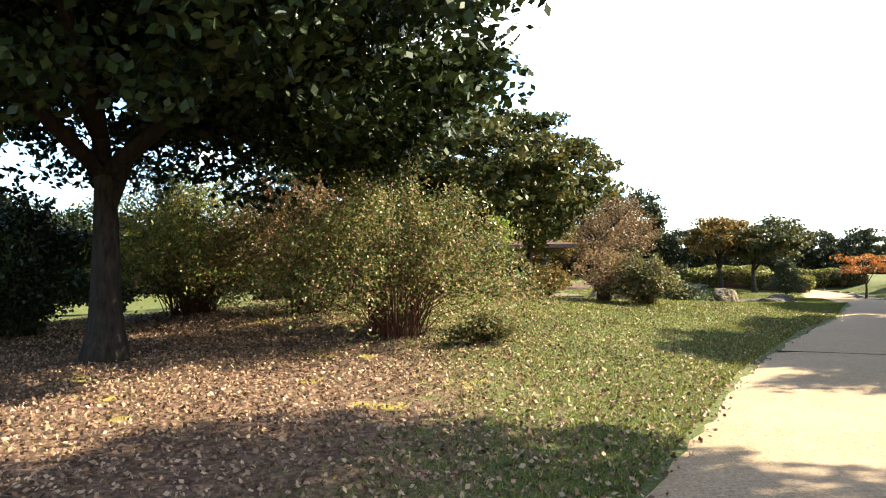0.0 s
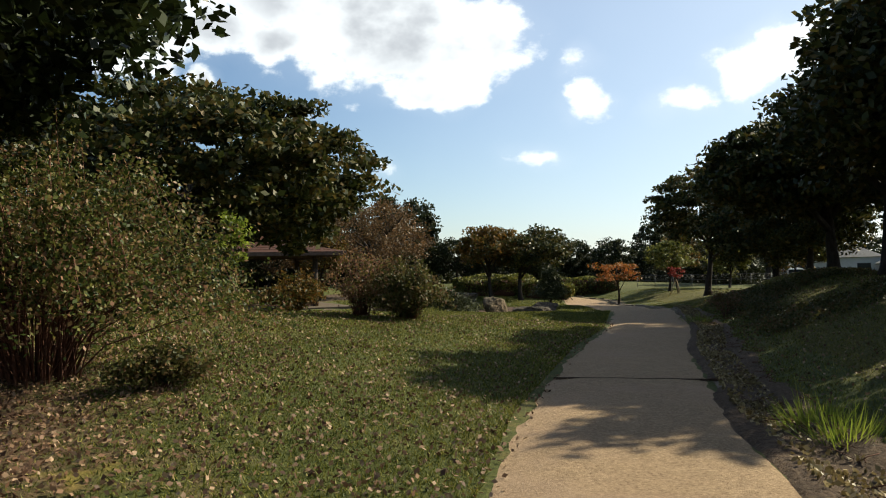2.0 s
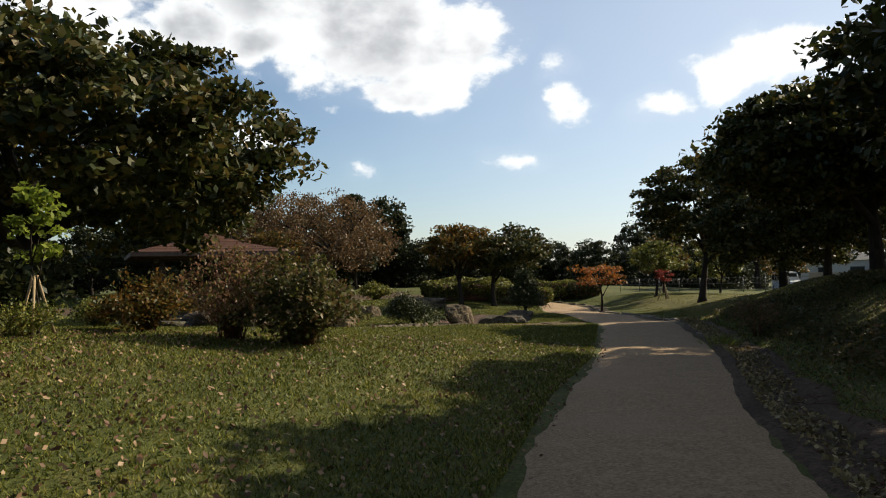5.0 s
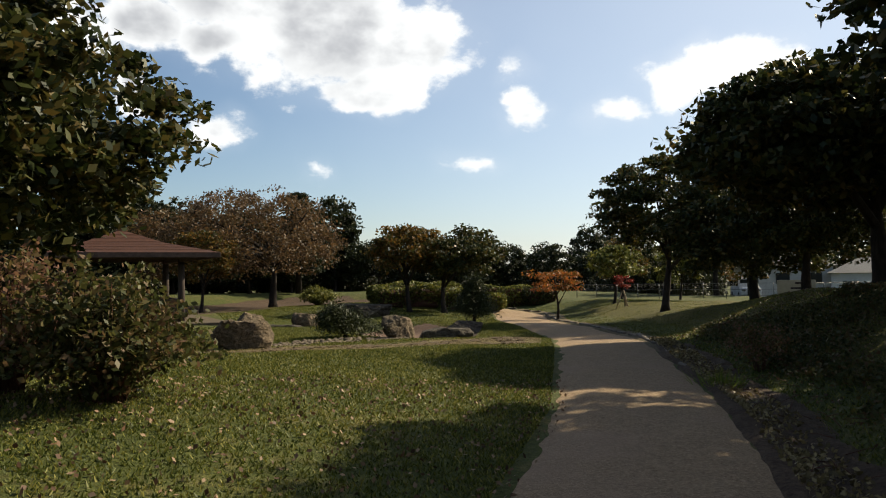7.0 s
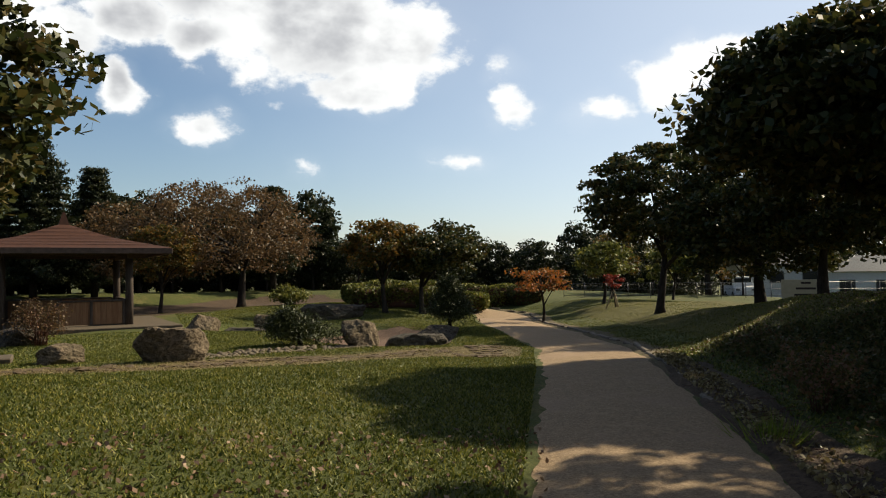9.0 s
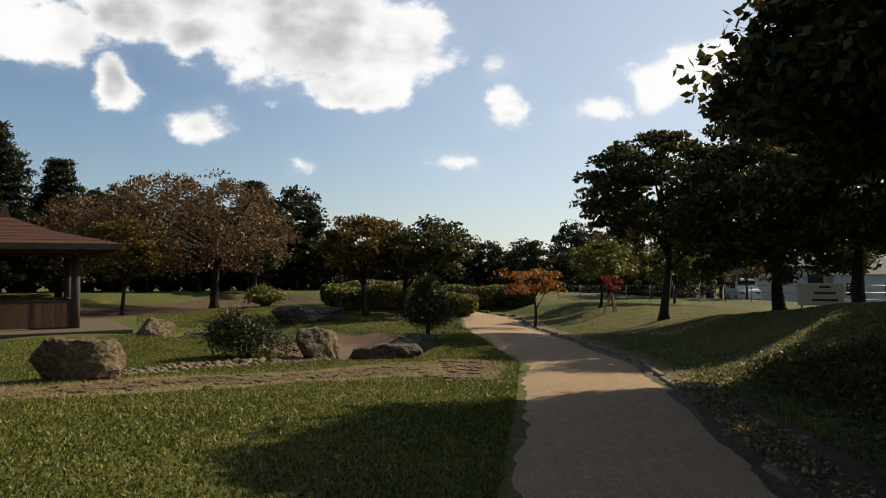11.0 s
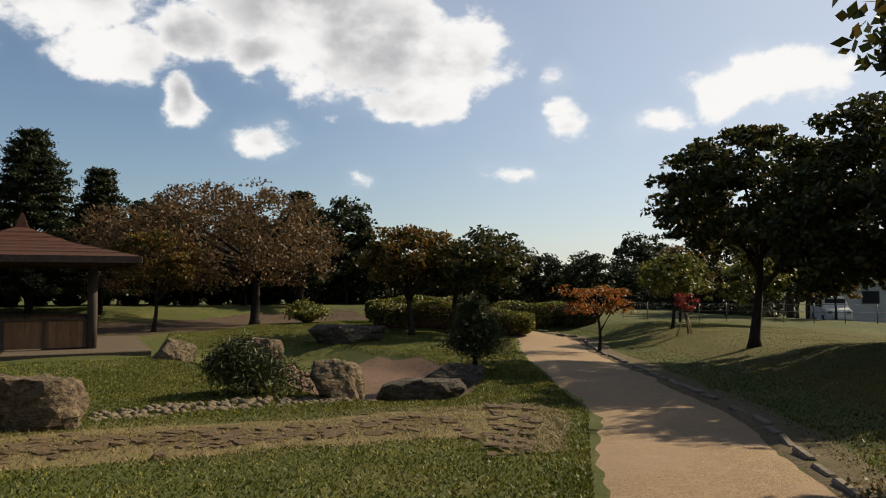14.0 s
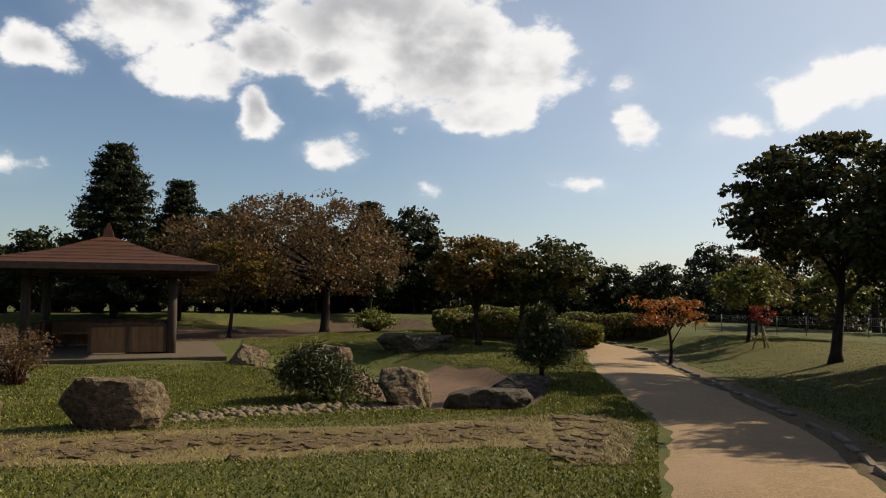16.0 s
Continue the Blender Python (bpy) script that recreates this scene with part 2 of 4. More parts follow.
L_DARK = leaf_material("evergreen_leaf", (0.011, 0.018, 0.006), (0.022, 0.034, 0.010), (0.045, 0.06, 0.016), light=0.15, rough=0.4)
L_GREEN = leaf_material("broad_leaf", (0.016, 0.024, 0.007), (0.038, 0.05, 0.013), (0.085, 0.085, 0.022), (0.14, 0.095, 0.026), light=0.22)
L_TURN = leaf_material("turning_leaf", (0.04, 0.045, 0.012), (0.09, 0.08, 0.02), (0.17, 0.10, 0.022), (0.21, 0.10, 0.02))
L_CHERRY = leaf_material("brown_cherry_leaf", (0.06, 0.045, 0.02), (0.12, 0.075, 0.035), (0.19, 0.105, 0.045))
L_ORANGE = leaf_material("orange_leaf", (0.08, 0.055, 0.015), (0.3, 0.13, 0.025), (0.46, 0.12, 0.03))
L_RED = leaf_material("red_leaf", (0.12, 0.022, 0.014), (0.3, 0.045, 0.028))
L_BUSH = leaf_material("bush_clover_leaf", (0.03, 0.05, 0.01), (0.10, 0.135, 0.024), (0.2, 0.21, 0.04), (0.24, 0.14, 0.065), light=0.35)
L_BUSHTIP = leaf_material("bush_clover_tip", (0.022, 0.036, 0.008), (0.07, 0.095, 0.02), (0.16, 0.15, 0.036), (0.28, 0.15, 0.09), light=0.3)
L_OLIVE = leaf_material("olive_leaf", (0.035, 0.042, 0.012), (0.075, 0.08, 0.022), (0.13, 0.115, 0.035), (0.16, 0.09, 0.045), light=0.35)
L_BUSHBROWN = leaf_material("brown_bush_leaf", (0.06, 0.06, 0.018), (0.13, 0.11, 0.03), (0.22, 0.12, 0.06), (0.25, 0.13, 0.09), light=0.4)
L_LIME = leaf_material("lime_leaf", (0.12, 0.17, 0.02), (0.3, 0.34, 0.05), light=0.5)
L_HEDGE = leaf_material("hedge_leaf", (0.045, 0.055, 0.011), (0.14, 0.15, 0.03), (0.3, 0.27, 0.06), light=0.25)
L_PINE = leaf_material("pine_needle", (0.012, 0.018, 0.006), (0.035, 0.045, 0.013), (0.075, 0.08, 0.022), light=0.15)
L_FAR = leaf_material("far_wood_leaf", (0.012, 0.019, 0.007), (0.025, 0.033, 0.011), (0.05, 0.05, 0.016), light=0.2)
L_GRASS = leaf_material("grass_blade", (0.04, 0.056, 0.008), (0.11, 0.128, 0.018), (0.29, 0.255, 0.055), light=0.3)
L_STRAW = leaf_material("straw", (0.09, 0.065, 0.025), (0.24, 0.18, 0.075), (0.4, 0.31, 0.15), light=0.2)
L_FALLEN = leaf_material("fallen_leaf", (0.05, 0.025, 0.015), (0.19, 0.105, 0.06), (0.38, 0.26, 0.165), light=0.1, rough=0.6)

# ---- mesh helpers ----


def from_bm(name, bm):
    me = bpy.data.meshes.new(name)
    bm.to_mesh(me)
    bm.free()
    return me


def part(name, data, mat, parent=None, label=""):
    if isinstance(data, bmesh.types.BMesh):
        data = from_bm(name, data)
    if not data.materials:
        data.materials.append(mat)
    ob = new(name, data)
    ob.parent = parent
    return tagged(ob, label)


def ease(v, lo, hi):
    t = np.clip((v - lo) / (hi - lo), 0, 1)
    return t * t * (3 - 2 * t)


def stretch_from_eye(x, y, z):
    """Stretches the plan's far land away from the camera's last eye, to fit its view: the place and the scale there."""
    x, y, z = np.asarray(x, float), np.asarray(y, float), np.asarray(z, float)
    c, s = math.cos(0.2320), math.sin(0.2320)
    dx, dy, dz = x - 10.25, y - 18.89, z - 1.72
    ahead, side = dx * s + dy * c, 1.036 * (dx * c - dy * s)
    r, az = np.hypot(dx, dy), np.degrees(np.arctan2(dx, np.maximum(dy, 0.1)))
    push = ease(r + 0.12 * np.maximum(az - 20, 0), 16, 23) * (1 - 0.8 * ease(-az, -8, 8))
    k = 1.31 + 0.4 * push
    w = ease(y, 23.5, 29.5)
    fx, fy, fz = 10.40 + k * (ahead * s + side * c), 19.80 + k * (ahead * c - side * s), 1.75 + k * (1.036 * dz - 0.002 * ahead)
    nx, ny = x + 0.1, y + 0.5 * ease(y, 2, 10)
    return nx + w * (fx - nx), ny + w * (fy - ny), z + w * (fz - z), 1 + w * (1.02 * k - 1)


def stand(x, y, z, rx=0.0, ry=0.0, rz=0.0, grow=True):
    """A pose in the stretched land, with its scale."""
    x, y, z, k = (float(v) for v in stretch_from_eye(x, y, z))
    return pose(x, y, z, rx, ry, rz) @ Matrix.Scale(k if grow else 1.0, 4)


def plan(x, y):
    """The plan's numbers that the stretch takes to a given world place."""
    px, py = float(x), float(y)
    for _ in range(60):
        ax, ay, _, k = (float(v) for v in stretch_from_eye(px, py, 0.0))
        px, py = px + 0.6 * (x - ax) / k, py + 0.6 * (y - ay) / k
    return px, py


def thing(name, x, y, z, label, category, group="", kind="", rz=0.0, grow=True):
    ob = new(name)
    ob.matrix_basis = stand(x, y, z, 0, 0, rz, grow) if (x, y) != (0, 0) else pose(0, 0, 0)
    return tagged(ob, label, category, group, kind)


def box(bm, c, s, rz=0.0, bevel=0.0):
    geom = bmesh.ops.create_cube(bm, size=1.0, matrix=Matrix.Translation(c) @ pose(0, 0, 0, 0, 0, rz) @ Matrix.Diagonal((*s, 1)))
    if bevel:
        edges = list({e for v in geom["verts"] for e in v.link_edges})
        bmesh.ops.bevel(bm, geom=edges, offset=bevel, segments=1, affect="EDGES")
    return bm


def box_bm(c, s, rz=0.0, bevel=0.01):
    return box(bmesh.new(), c, s, rz, bevel)


def tube(bm, pts, radii, seg=8, wob=0.0, rng=None):
    """A tapered, slightly uneven tube along pts."""
    rings = []
    pts = [Vector(p) for p in pts]
    for i, p in enumerate(pts):
        d = (pts[min(i + 1, len(pts) - 1)] - pts[max(i - 1, 0)]).normalized()
        u = d.orthogonal().normalized() if abs(d.z) < 0.8 else (Vector((1, 0, 0)) - d * d.x).normalized()
        v = d.cross(u)
        ring = []
        for k in range(seg):
            t = 2 * math.pi * k / seg
            r = radii[i] * (1 + (wob * (rng.random() - 0.5) if rng is not None else 0))
            ring.append(bm.verts.new(p + u * (math.cos(t) * r) + v * (math.sin(t) * r)))
        rings.append(ring)
    for a_, b_ in zip(rings, rings[1:]):
        for k in range(seg):
            f = bm.faces.new((a_[k], a_[(k + 1) % seg], b_[(k + 1) % seg], b_[k]))
            f.smooth = True
    bm.faces.new(rings[-1])
    bm.faces.new(rings[0][::-1])
    return bm


def mesh_np(name, verts, faces):
    me = bpy.data.meshes.new(name)
    k = faces.shape[1]
    me.vertices.add(len(verts))
    me.vertices.foreach_set("co", np.ascontiguousarray(verts, dtype=np.float32).ravel())
    me.loops.add(faces.size)
    me.loops.foreach_set("vertex_index", np.ascontiguousarray(faces, dtype=np.int32).ravel())
    me.polygons.add(len(faces))
    me.polygons.foreach_set("loop_start", np.arange(0, faces.size, k, dtype=np.int32))
    me.update(calc_edges=True)
    me.validate()
    return me


def leaves(name, centres, size, rng, up=0.6, length=1.6, axis=None):
    """One pointed leaf at every centre, tipped at random round the upward direction."""
    k = len(centres)
    nrm = rng.normal(size=(k, 3)) * (1 - up) + np.array([0, 0, 1]) * up
    nrm /= np.linalg.norm(nrm, axis=1)[:, None] + 1e-9
    u = rng.normal(size=(k, 3)) if axis is None else axis + rng.normal(size=(k, 3)) * 0.35
    u -= nrm * (u * nrm).sum(1)[:, None]
    u /= np.linalg.norm(u, axis=1)[:, None] + 1e-9
    w = np.cross(nrm, u)
    s = (size * rng.uniform(0.6, 1.3, k))[:, None]
    v = np.stack([centres - u * s * length * 0.5, centres + w * s * 0.5, centres + u * s * length * 0.5, centres - w * s * 0.5], 1).reshape(-1, 3)
    return mesh_np(name, v, np.arange(4 * k).reshape(k, 4))


def crown_clumps(rng, k, rx, rz, cz, low=-0.8, shell=0.5):
    """Centres of foliage clumps in an uneven ellipsoid round (0, 0, cz)."""
    out = []
    lobes = rng.normal(size=(7, 3))
    lobes /= np.linalg.norm(lobes, axis=1)[:, None]
    while len(out) < k:
        d = rng.normal(size=3)
        d /= np.linalg.norm(d)
        if d[2] < low:
            continue
        r = (shell + (1 - shell) * rng.random() ** 0.6) * (0.78 + 0.26 * max(0.0, float((lobes @ d).max())))
        out.append((d[0] * rx * r, d[1] * rx * r, cz + d[2] * rz * r))
    return np.array(out)


def clump_leaves(rng, clumps, per, cr, flat=0.5):
    c = np.repeat(clumps, per, 0)
    d = rng.normal(size=c.shape)
    d /= np.linalg.norm(d, axis=1)[:, None]
    d *= (rng.random(len(c)) ** 0.45)[:, None] * np.repeat(rng.uniform(0.6, 1.3, len(clumps)), per)[:, None] * cr
    d[:, 2] *= flat
    return c + d


def make_tree(name, x, y, z, H, r, bottom, mat, seed, label, category="tree", group="", clumps=150, per=110, cr=0.55, size=0.10, trunk=0.2,
              lean=(0, 0), off=(0, 0), shell=0.45, flat=0.5, limbs=7, bark=BARK):
    """A tree with a tapered trunk, limbs and a crown of clumped leaves. H, bottom: heights above its foot."""
    rng = np.random.default_rng(seed)
    tree = thing(name, x, y, z, label, category, group)
    cz, rz = (H + bottom) / 2, (H - bottom) / 2
    cl = crown_clumps(rng, clumps, r - cr * 0.5, rz, cz, shell=shell)
    cl[:, 0] += off[0]
    cl[:, 1] += off[1]
    top = Vector((lean[0], lean[1], bottom + rz * 0.75))
    fork = max(bottom * 0.85, 0.3 * H)
    pts, rad = [], []
    for i in range(9):
        f = i / 8
        pts.append((lean[0] * f ** 1.3 + 0.05 * math.sin(5 * f + seed), lean[1] * f ** 1.3 + 0.05 * math.cos(4 * f + seed), -0.15 + f * (top.z + 0.15)))
        rad.append(trunk * ((1 - 0.75 * f) + 0.55 * max(0, 0.13 - f) / 0.13))
    part("trunk", tube(bmesh.new(), pts, rad, 12, 0.14, rng), bark, tree)
    ang = rng.random() * 6.28
    for i in range(limbs):
        t = ang + i * 2.4
        f = min(0.95, (fork + rz * 0.8 * i / limbs) / top.z)
        p0 = Vector(pts[min(8, int(f * 8))])
        reach = r * rng.uniform(0.55, 0.85)
        p3 = Vector((off[0] + math.cos(t) * reach, off[1] + math.sin(t) * reach, cz + rz * rng.uniform(-0.35, 0.55)))
        p1 = p0.lerp(p3, 0.33) + Vector((0, 0, 0.25))
        p2 = p0.lerp(p3, 0.66) + Vector((rng.normal() * 0.2, rng.normal() * 0.2, 0.2))
        b = trunk * 0.5
        bm = tube(bmesh.new(), [p0, p1, p2, p3], [b, b * 0.7, b * 0.42, b * 0.12], 7, 0.1, rng)
        for k in range(3):
            q0 = p1.lerp(p3, 0.2 + 0.27 * k)
            q1 = q0 + Vector((rng.normal() * 0.35, rng.normal() * 0.35, 0.3)) * (r * 0.25)
            tube(bm, [q0, q0.lerp(q1, 0.5) + Vector((0, 0, 0.06)), q1], [b * 0.3, b * 0.2, b * 0.06], 5)
        part("limb", bm, bark, tree)
    part("crown", leaves("crown", clump_leaves(rng, cl, per, cr, flat), size, rng, 0.45), mat, tree)
    return tree


def make_bush(name, x, y, z, H, r, mat, seed, label, stems=26, per=260, size=0.045, low=0.25, droop=0.35, category="bush", group="", stem=STEM, sr=0.012):
    """Many thin arching stems from one foot, with small leaves along their upper part."""
    rng = np.random.default_rng(seed)
    bush = thing(name, x, y, z, label, category, group)
    bm = bmesh.new()
    spots = []
    for i in range(stems):
        t = rng.random() * 6.283
        out = r * rng.random() ** 0.4 * rng.uniform(0.7, 1.15)
        h = H * rng.uniform(0.5, 1.1) * (1 - 0.5 * (out / r) ** 2)
        d = Vector((math.cos(t), math.sin(t), 0))
        p = [d * (0.2 * r * rng.random()) + Vector((0, 0, -0.1)), d * out * 0.3 + Vector((0, 0, h * 0.45)), d * out * 0.66 + Vector((0, 0, h * 0.85)),
             d * out * 0.9 + Vector((0, 0, h)), d * out * 1.12 + Vector((0, 0, h * (1 - droop * rng.random())))]
        tube(bm, p, [sr, sr * 0.8, sr * 0.6, sr * 0.4, sr * 0.2], 5)
        f = low + (1 - low) * rng.random(per) ** 0.75
        seg = np.minimum((f * 4).astype(int), 3)
        a_ = np.array(p)[seg]
        b_ = np.array(p)[seg + 1]
        q = a_ + (b_ - a_) * (f * 4 - seg)[:, None]
        spread = (0.05 + rng.uniform(0.02, 0.075) * r * f)[:, None]
        spots.append(q + rng.normal(size=q.shape) * spread * np.array([1, 1, 0.8]))
    tagged(part("stem_cluster", bm, stem, bush), kind="stuff")
    pts = np.concatenate(spots)
    pts = pts[pts[:, 2] > 0.06]
    part("foliage", leaves("foliage", pts, size, rng, 0.35), mat, bush)
    return bush


# ---- the lie of the land ----
LINE = np.array([(-5.6, -9), (-1.1, -1.3), (1.55, 3.3), (3.62, 6.95), (4.75, 9.1), (8.02, 14.4), (10.35, 17.6), (13.52, 23.05), (16.2, 27.8), (17.9, 33.0),
                 (19.2, 37.2), (20.6, 40.6), (20.2, 44.5), (17.5, 49.0), (12, 53), (4, 56)], dtype=float)


def lateral(x, y):
    """Signed distance from the path's middle, to the right of it positive, and how far along."""
    x, y = np.asarray(x, float), np.asarray(y, float)
    best, sgn, along, run = np.full(x.shape, 1e9), np.zeros(x.shape), np.zeros(x.shape), 0.0
    for p, q in zip(LINE, LINE[1:]):
        d = q - p
        ln = math.hypot(*d)
        t = np.clip(((x - p[0]) * d[0] + (y - p[1]) * d[1]) / ln ** 2, 0, 1)
        ex, ey = x - p[0] - t * d[0], y - p[1] - t * d[1]
        r = np.hypot(ex, ey)
        near = r < best
        sgn = np.where(near, np.where(ex * d[1] - ey * d[0] >= 0, 1.0, -1.0), sgn)
        along = np.where(near, run + t * ln, along)
        best = np.where(near, r, best)
        run += ln
    return best * sgn, along


def sstep(v, a_, b_):
    t = np.clip((v - a_) / (b_ - a_), 0, 1)
    return t * t * (3 - 2 * t)


def pond_depth(x, y):
    d = np.hypot((x - 13.7 - 0.05 * (y - 35)) / 1.9, (y - 34.6) / 4.3)
    d2 = np.hypot((x - 12.0) / 2.6, (y - 38.6) / 1.6)
    return np.maximum(1 - sstep(d, 0.72, 1.12), 1 - sstep(d2, 0.7, 1.15))


def land(x, y):
    x, y = np.asarray(x, float), np.asarray(y, float)
    s, al = lateral(x, y)
    far = sstep(y, 24, 33)
    top = 1.05 * (1 - far) + 0.5 * far
    h = top * sstep(s, 1.5, 5.6 - 1.2 * far) * (1 - 0.9 * sstep(s, 11, 17))
    h = h - 0.13 * np.exp(-((s - 1.45) / 0.28) ** 2) * (1 - sstep(y, 14, 24))
    h = h + 0.72 * np.exp(-0.5 * (((x + 2) / 6.5) ** 2 + ((y - 19) / 5.5) ** 2)) * sstep(-s, 1.0, 4.0)
    h = h + 0.5 * np.exp(-0.5 * (((x - 15.5) / 4.5) ** 2 + ((y - 45) / 3.5) ** 2)) + 0.25 * sstep(y, 44, 56) * (1 - sstep(y, 100, 200))
    h = h - 0.42 * pond_depth(x, y) - 2.0 * sstep(s, 14, 28) * (1 - sstep(x, 150, 600)) * sstep(x, 10, 26)
    rough = 0.02 * np.sin(1.7 * x + 0.6 * y) * np.sin(1.3 * y - 0.4 * x) + 0.012 * np.sin(4.1 * x) * np.sin(3.7 * y + 1)
    h = h + rough * sstep(np.abs(s), 1.0, 1.6)
    return h - 0.03 * (1 - sstep(np.abs(s), 0.8, 1.05))


def hz(x, y):
    return float(land(x, y))


def ground():
    def axis(lo, hi, step, ends):
        mid = np.arange(lo, hi + 1e-6, step)
        out = np.array([2.0, 5, 10, 18, 30, 60, 120, 250, 600, 1500])
        return np.concatenate([lo - out[::-1][:ends], mid, hi + out[:ends]])
    xs, ys = axis(-22, 40, 0.28, 10), axis(-10, 62, 0.28, 10)
    X, Y = np.meshgrid(xs, ys)
    Z = land(X, Y)
    nx, ny = len(xs), len(ys)
    i = np.arange(nx * ny).reshape(ny, nx)
    f = np.stack([i[:-1, :-1], i[:-1, 1:], i[1:, 1:], i[1:, :-1]], -1).reshape(-1, 4)
    X, Y, Z, _ = stretch_from_eye(X, Y, Z)
    me = mesh_np("ground", np.stack([X, Y, Z], -1).reshape(-1, 3), f)
    me.polygons.foreach_set("use_smooth", np.ones(len(f), dtype=bool))
    tagged(part("ground", me, GROUND), "mown lawn with dry patches and brown leaf litter", "ground", kind="structure")


def ribbon(name, half_l, half_r, y_from, y_to, z, mat, step=0.2, cols=10, ragged=0.1):
    """A strip along the path's line with ragged edges."""
    rng = np.random.default_rng(5)
    pts = []
    for p, q in zip(LINE, LINE[1:]):
        k = max(2, int(np.hypot(*(q - p)) / step))
        pts += [p + (q - p) * j / k for j in range(k)]
    pts = np.array(pts)
    for _ in range(10):
        pts[1:-1] = (pts[:-2] + pts[1:-1] * 2 + pts[2:]) / 4
    pts = pts[(pts[:, 1] > y_from) & (pts[:, 1] < y_to)]
    d = np.gradient(pts, axis=0)
    d /= np.linalg.norm(d, axis=1)[:, None]
    nrm = np.stack([d[:, 1], -d[:, 0]], 1)
    k = len(pts)
    jl = ragged * (np.convolve(rng.normal(size=k + 8), np.ones(5) / 2.2, "same")[4:-4])
    jr = ragged * (np.convolve(rng.normal(size=k + 8), np.ones(5) / 2.2, "same")[4:-4])
    w = np.linspace(0, 1, cols)
    lat = (-half_l + jl)[:, None] * (1 - w) + (half_r + jr)[:, None] * w
    P = pts[:, None, :] + nrm[:, None, :] * lat[..., None]
    edge = np.minimum(1, np.minimum(w, 1 - w) * 6)[None, :]
    Z = land(P[..., 0], P[..., 1]) + z * edge - 0.02 * (1 - edge)
    i = np.arange(k * cols).reshape(k, cols)
    f = np.stack([i[:-1, :-1], i[:-1, 1:], i[1:, 1:], i[1:, :-1]], -1).reshape(-1, 4)
    me = mesh_np(name, np.stack(stretch_from_eye(P[..., 0], P[..., 1], Z)[:3], -1).reshape(-1, 3), f)
    me.polygons.foreach_set("use_smooth", np.ones(len(f), dtype=bool))
    return part(name, me, mat)


ground()
tagged(ribbon("path", 0.97, 1.1, -9, 43.5, 0.045, PATHM, ragged=0.035), "pale brown packed earth footpath through lawn", "path", kind="structure")


tagged(ribbon("bank", -1.6, 9.0, 0, 40, 0.006, BANK, cols=36, ragged=0.05), "dry mown turf of the sloping bank", "bank", kind="structure")
tagged(ribbon("verge", -0.9, 1.72, 22, 42.5, 0.014, VERGE, cols=8, ragged=0.05), "bare earth verge between path and bank", "verge", kind="structure")
tagged(ribbon("ditch", -0.95, 1.88, 1, 24, 0.05, SOIL, cols=10, ragged=0.05), "shallow bare-soil ditch beside the path", "ditch", kind="structure")


def patch(name, cx, cy, rx, ry, z, mat, seed, rz=0.0, rings=8, seg=56):
    """A ragged flat patch that follows the ground."""
    rng = np.random.default_rng(seed)
    ph = rng.random(5) * 6.28
    c, s = math.cos(radians(rz)), math.sin(radians(rz))
    bm = bmesh.new()
    prev = None
    for j in range(rings + 1):
        ring = []
        for k in range(seg):
            t = 6.2832 * k / seg
            q = (abs(math.cos(t)) ** 3 + abs(math.sin(t)) ** 3) ** (-1 / 3)
            w = j / rings * q * (1 + 0.05 * math.sin(5 * t + ph[0]) + 0.04 * math.sin(11 * t + ph[1]))
            u, v = rx * w * math.cos(t), ry * w * math.sin(t)
            x, y = cx + c * u - s * v, cy + s * u + c * v
            ring.append(bm.verts.new([float(v) for v in stretch_from_eye(x, y, hz(x, y) + (z if j < rings else -0.02))[:3]]))
        if prev:
            for k in range(seg):
                bm.faces.new((prev[k], prev[(k + 1) % seg], ring[(k + 1) % seg], ring[k])).smooth = True
        prev = ring
    return part(name, bm, mat)


tagged(patch("pond_bed", 13.8, 34.8, 1.9, 3.7, 0.04, GRAVEL, 3), "dry pond bed of reddish brown gravel", "pond bed", kind="structure")
tagged(patch("leaf_litter", 8.5, 50.6, 11.0, 5.0, 0.02, SOIL, 8), "brown leaf litter under the cherry tree", "leaf litter", kind="structure")
tagged(patch("dry_turf", 10.6, 28.0, 4.4, 0.95, 0.022, DIRT, 4, 4), "dry straw-coloured turf with bare earth", "turf", kind="structure")

def spot(x, y):
    """A world place on the ground, as the plan's three numbers."""
    px, py = plan(x, y)
    return px, py, hz(px, py)


# ---- trees ----
make_tree("evergreen_tree", -5.1, 10.4, hz(-5.1, 10.4), 9.0, 6.3, 1.9, L_DARK, 11, "dark evergreen tree with a stout bare trunk", clumps=760, per=230, cr=0.8, size=0.1,
          trunk=0.27, lean=(-0.3, 0.2), off=(0.6, -0.9), limbs=9, shell=0.3)
make_tree("zelkova_tree", *spot(-0.35, 27.0), 6.6, 5.9, 1.2, L_GREEN, 12, "large spreading broad-leaved tree behind the bushes", clumps=430, per=130, cr=0.75, size=0.13,
          trunk=0.3, limbs=9, flat=0.38)
make_tree("bank_tree", 8.6, 5.2, hz(8.6, 5.2), 8.0, 3.6, 3.6, L_DARK, 13, "dark tree on the bank overhanging the path", clumps=150, per=110, cr=0.65, size=0.13, trunk=0.22)
make_tree("bank_tree", 14.7, 13.7, hz(14.7, 13.7), 6.3, 2.9, 2.2, L_GREEN, 14, "tall dark broad-leaved tree on the grassy bank", group="bank trees", clumps=230, per=120, cr=0.7,
          size=0.13, trunk=0.24)
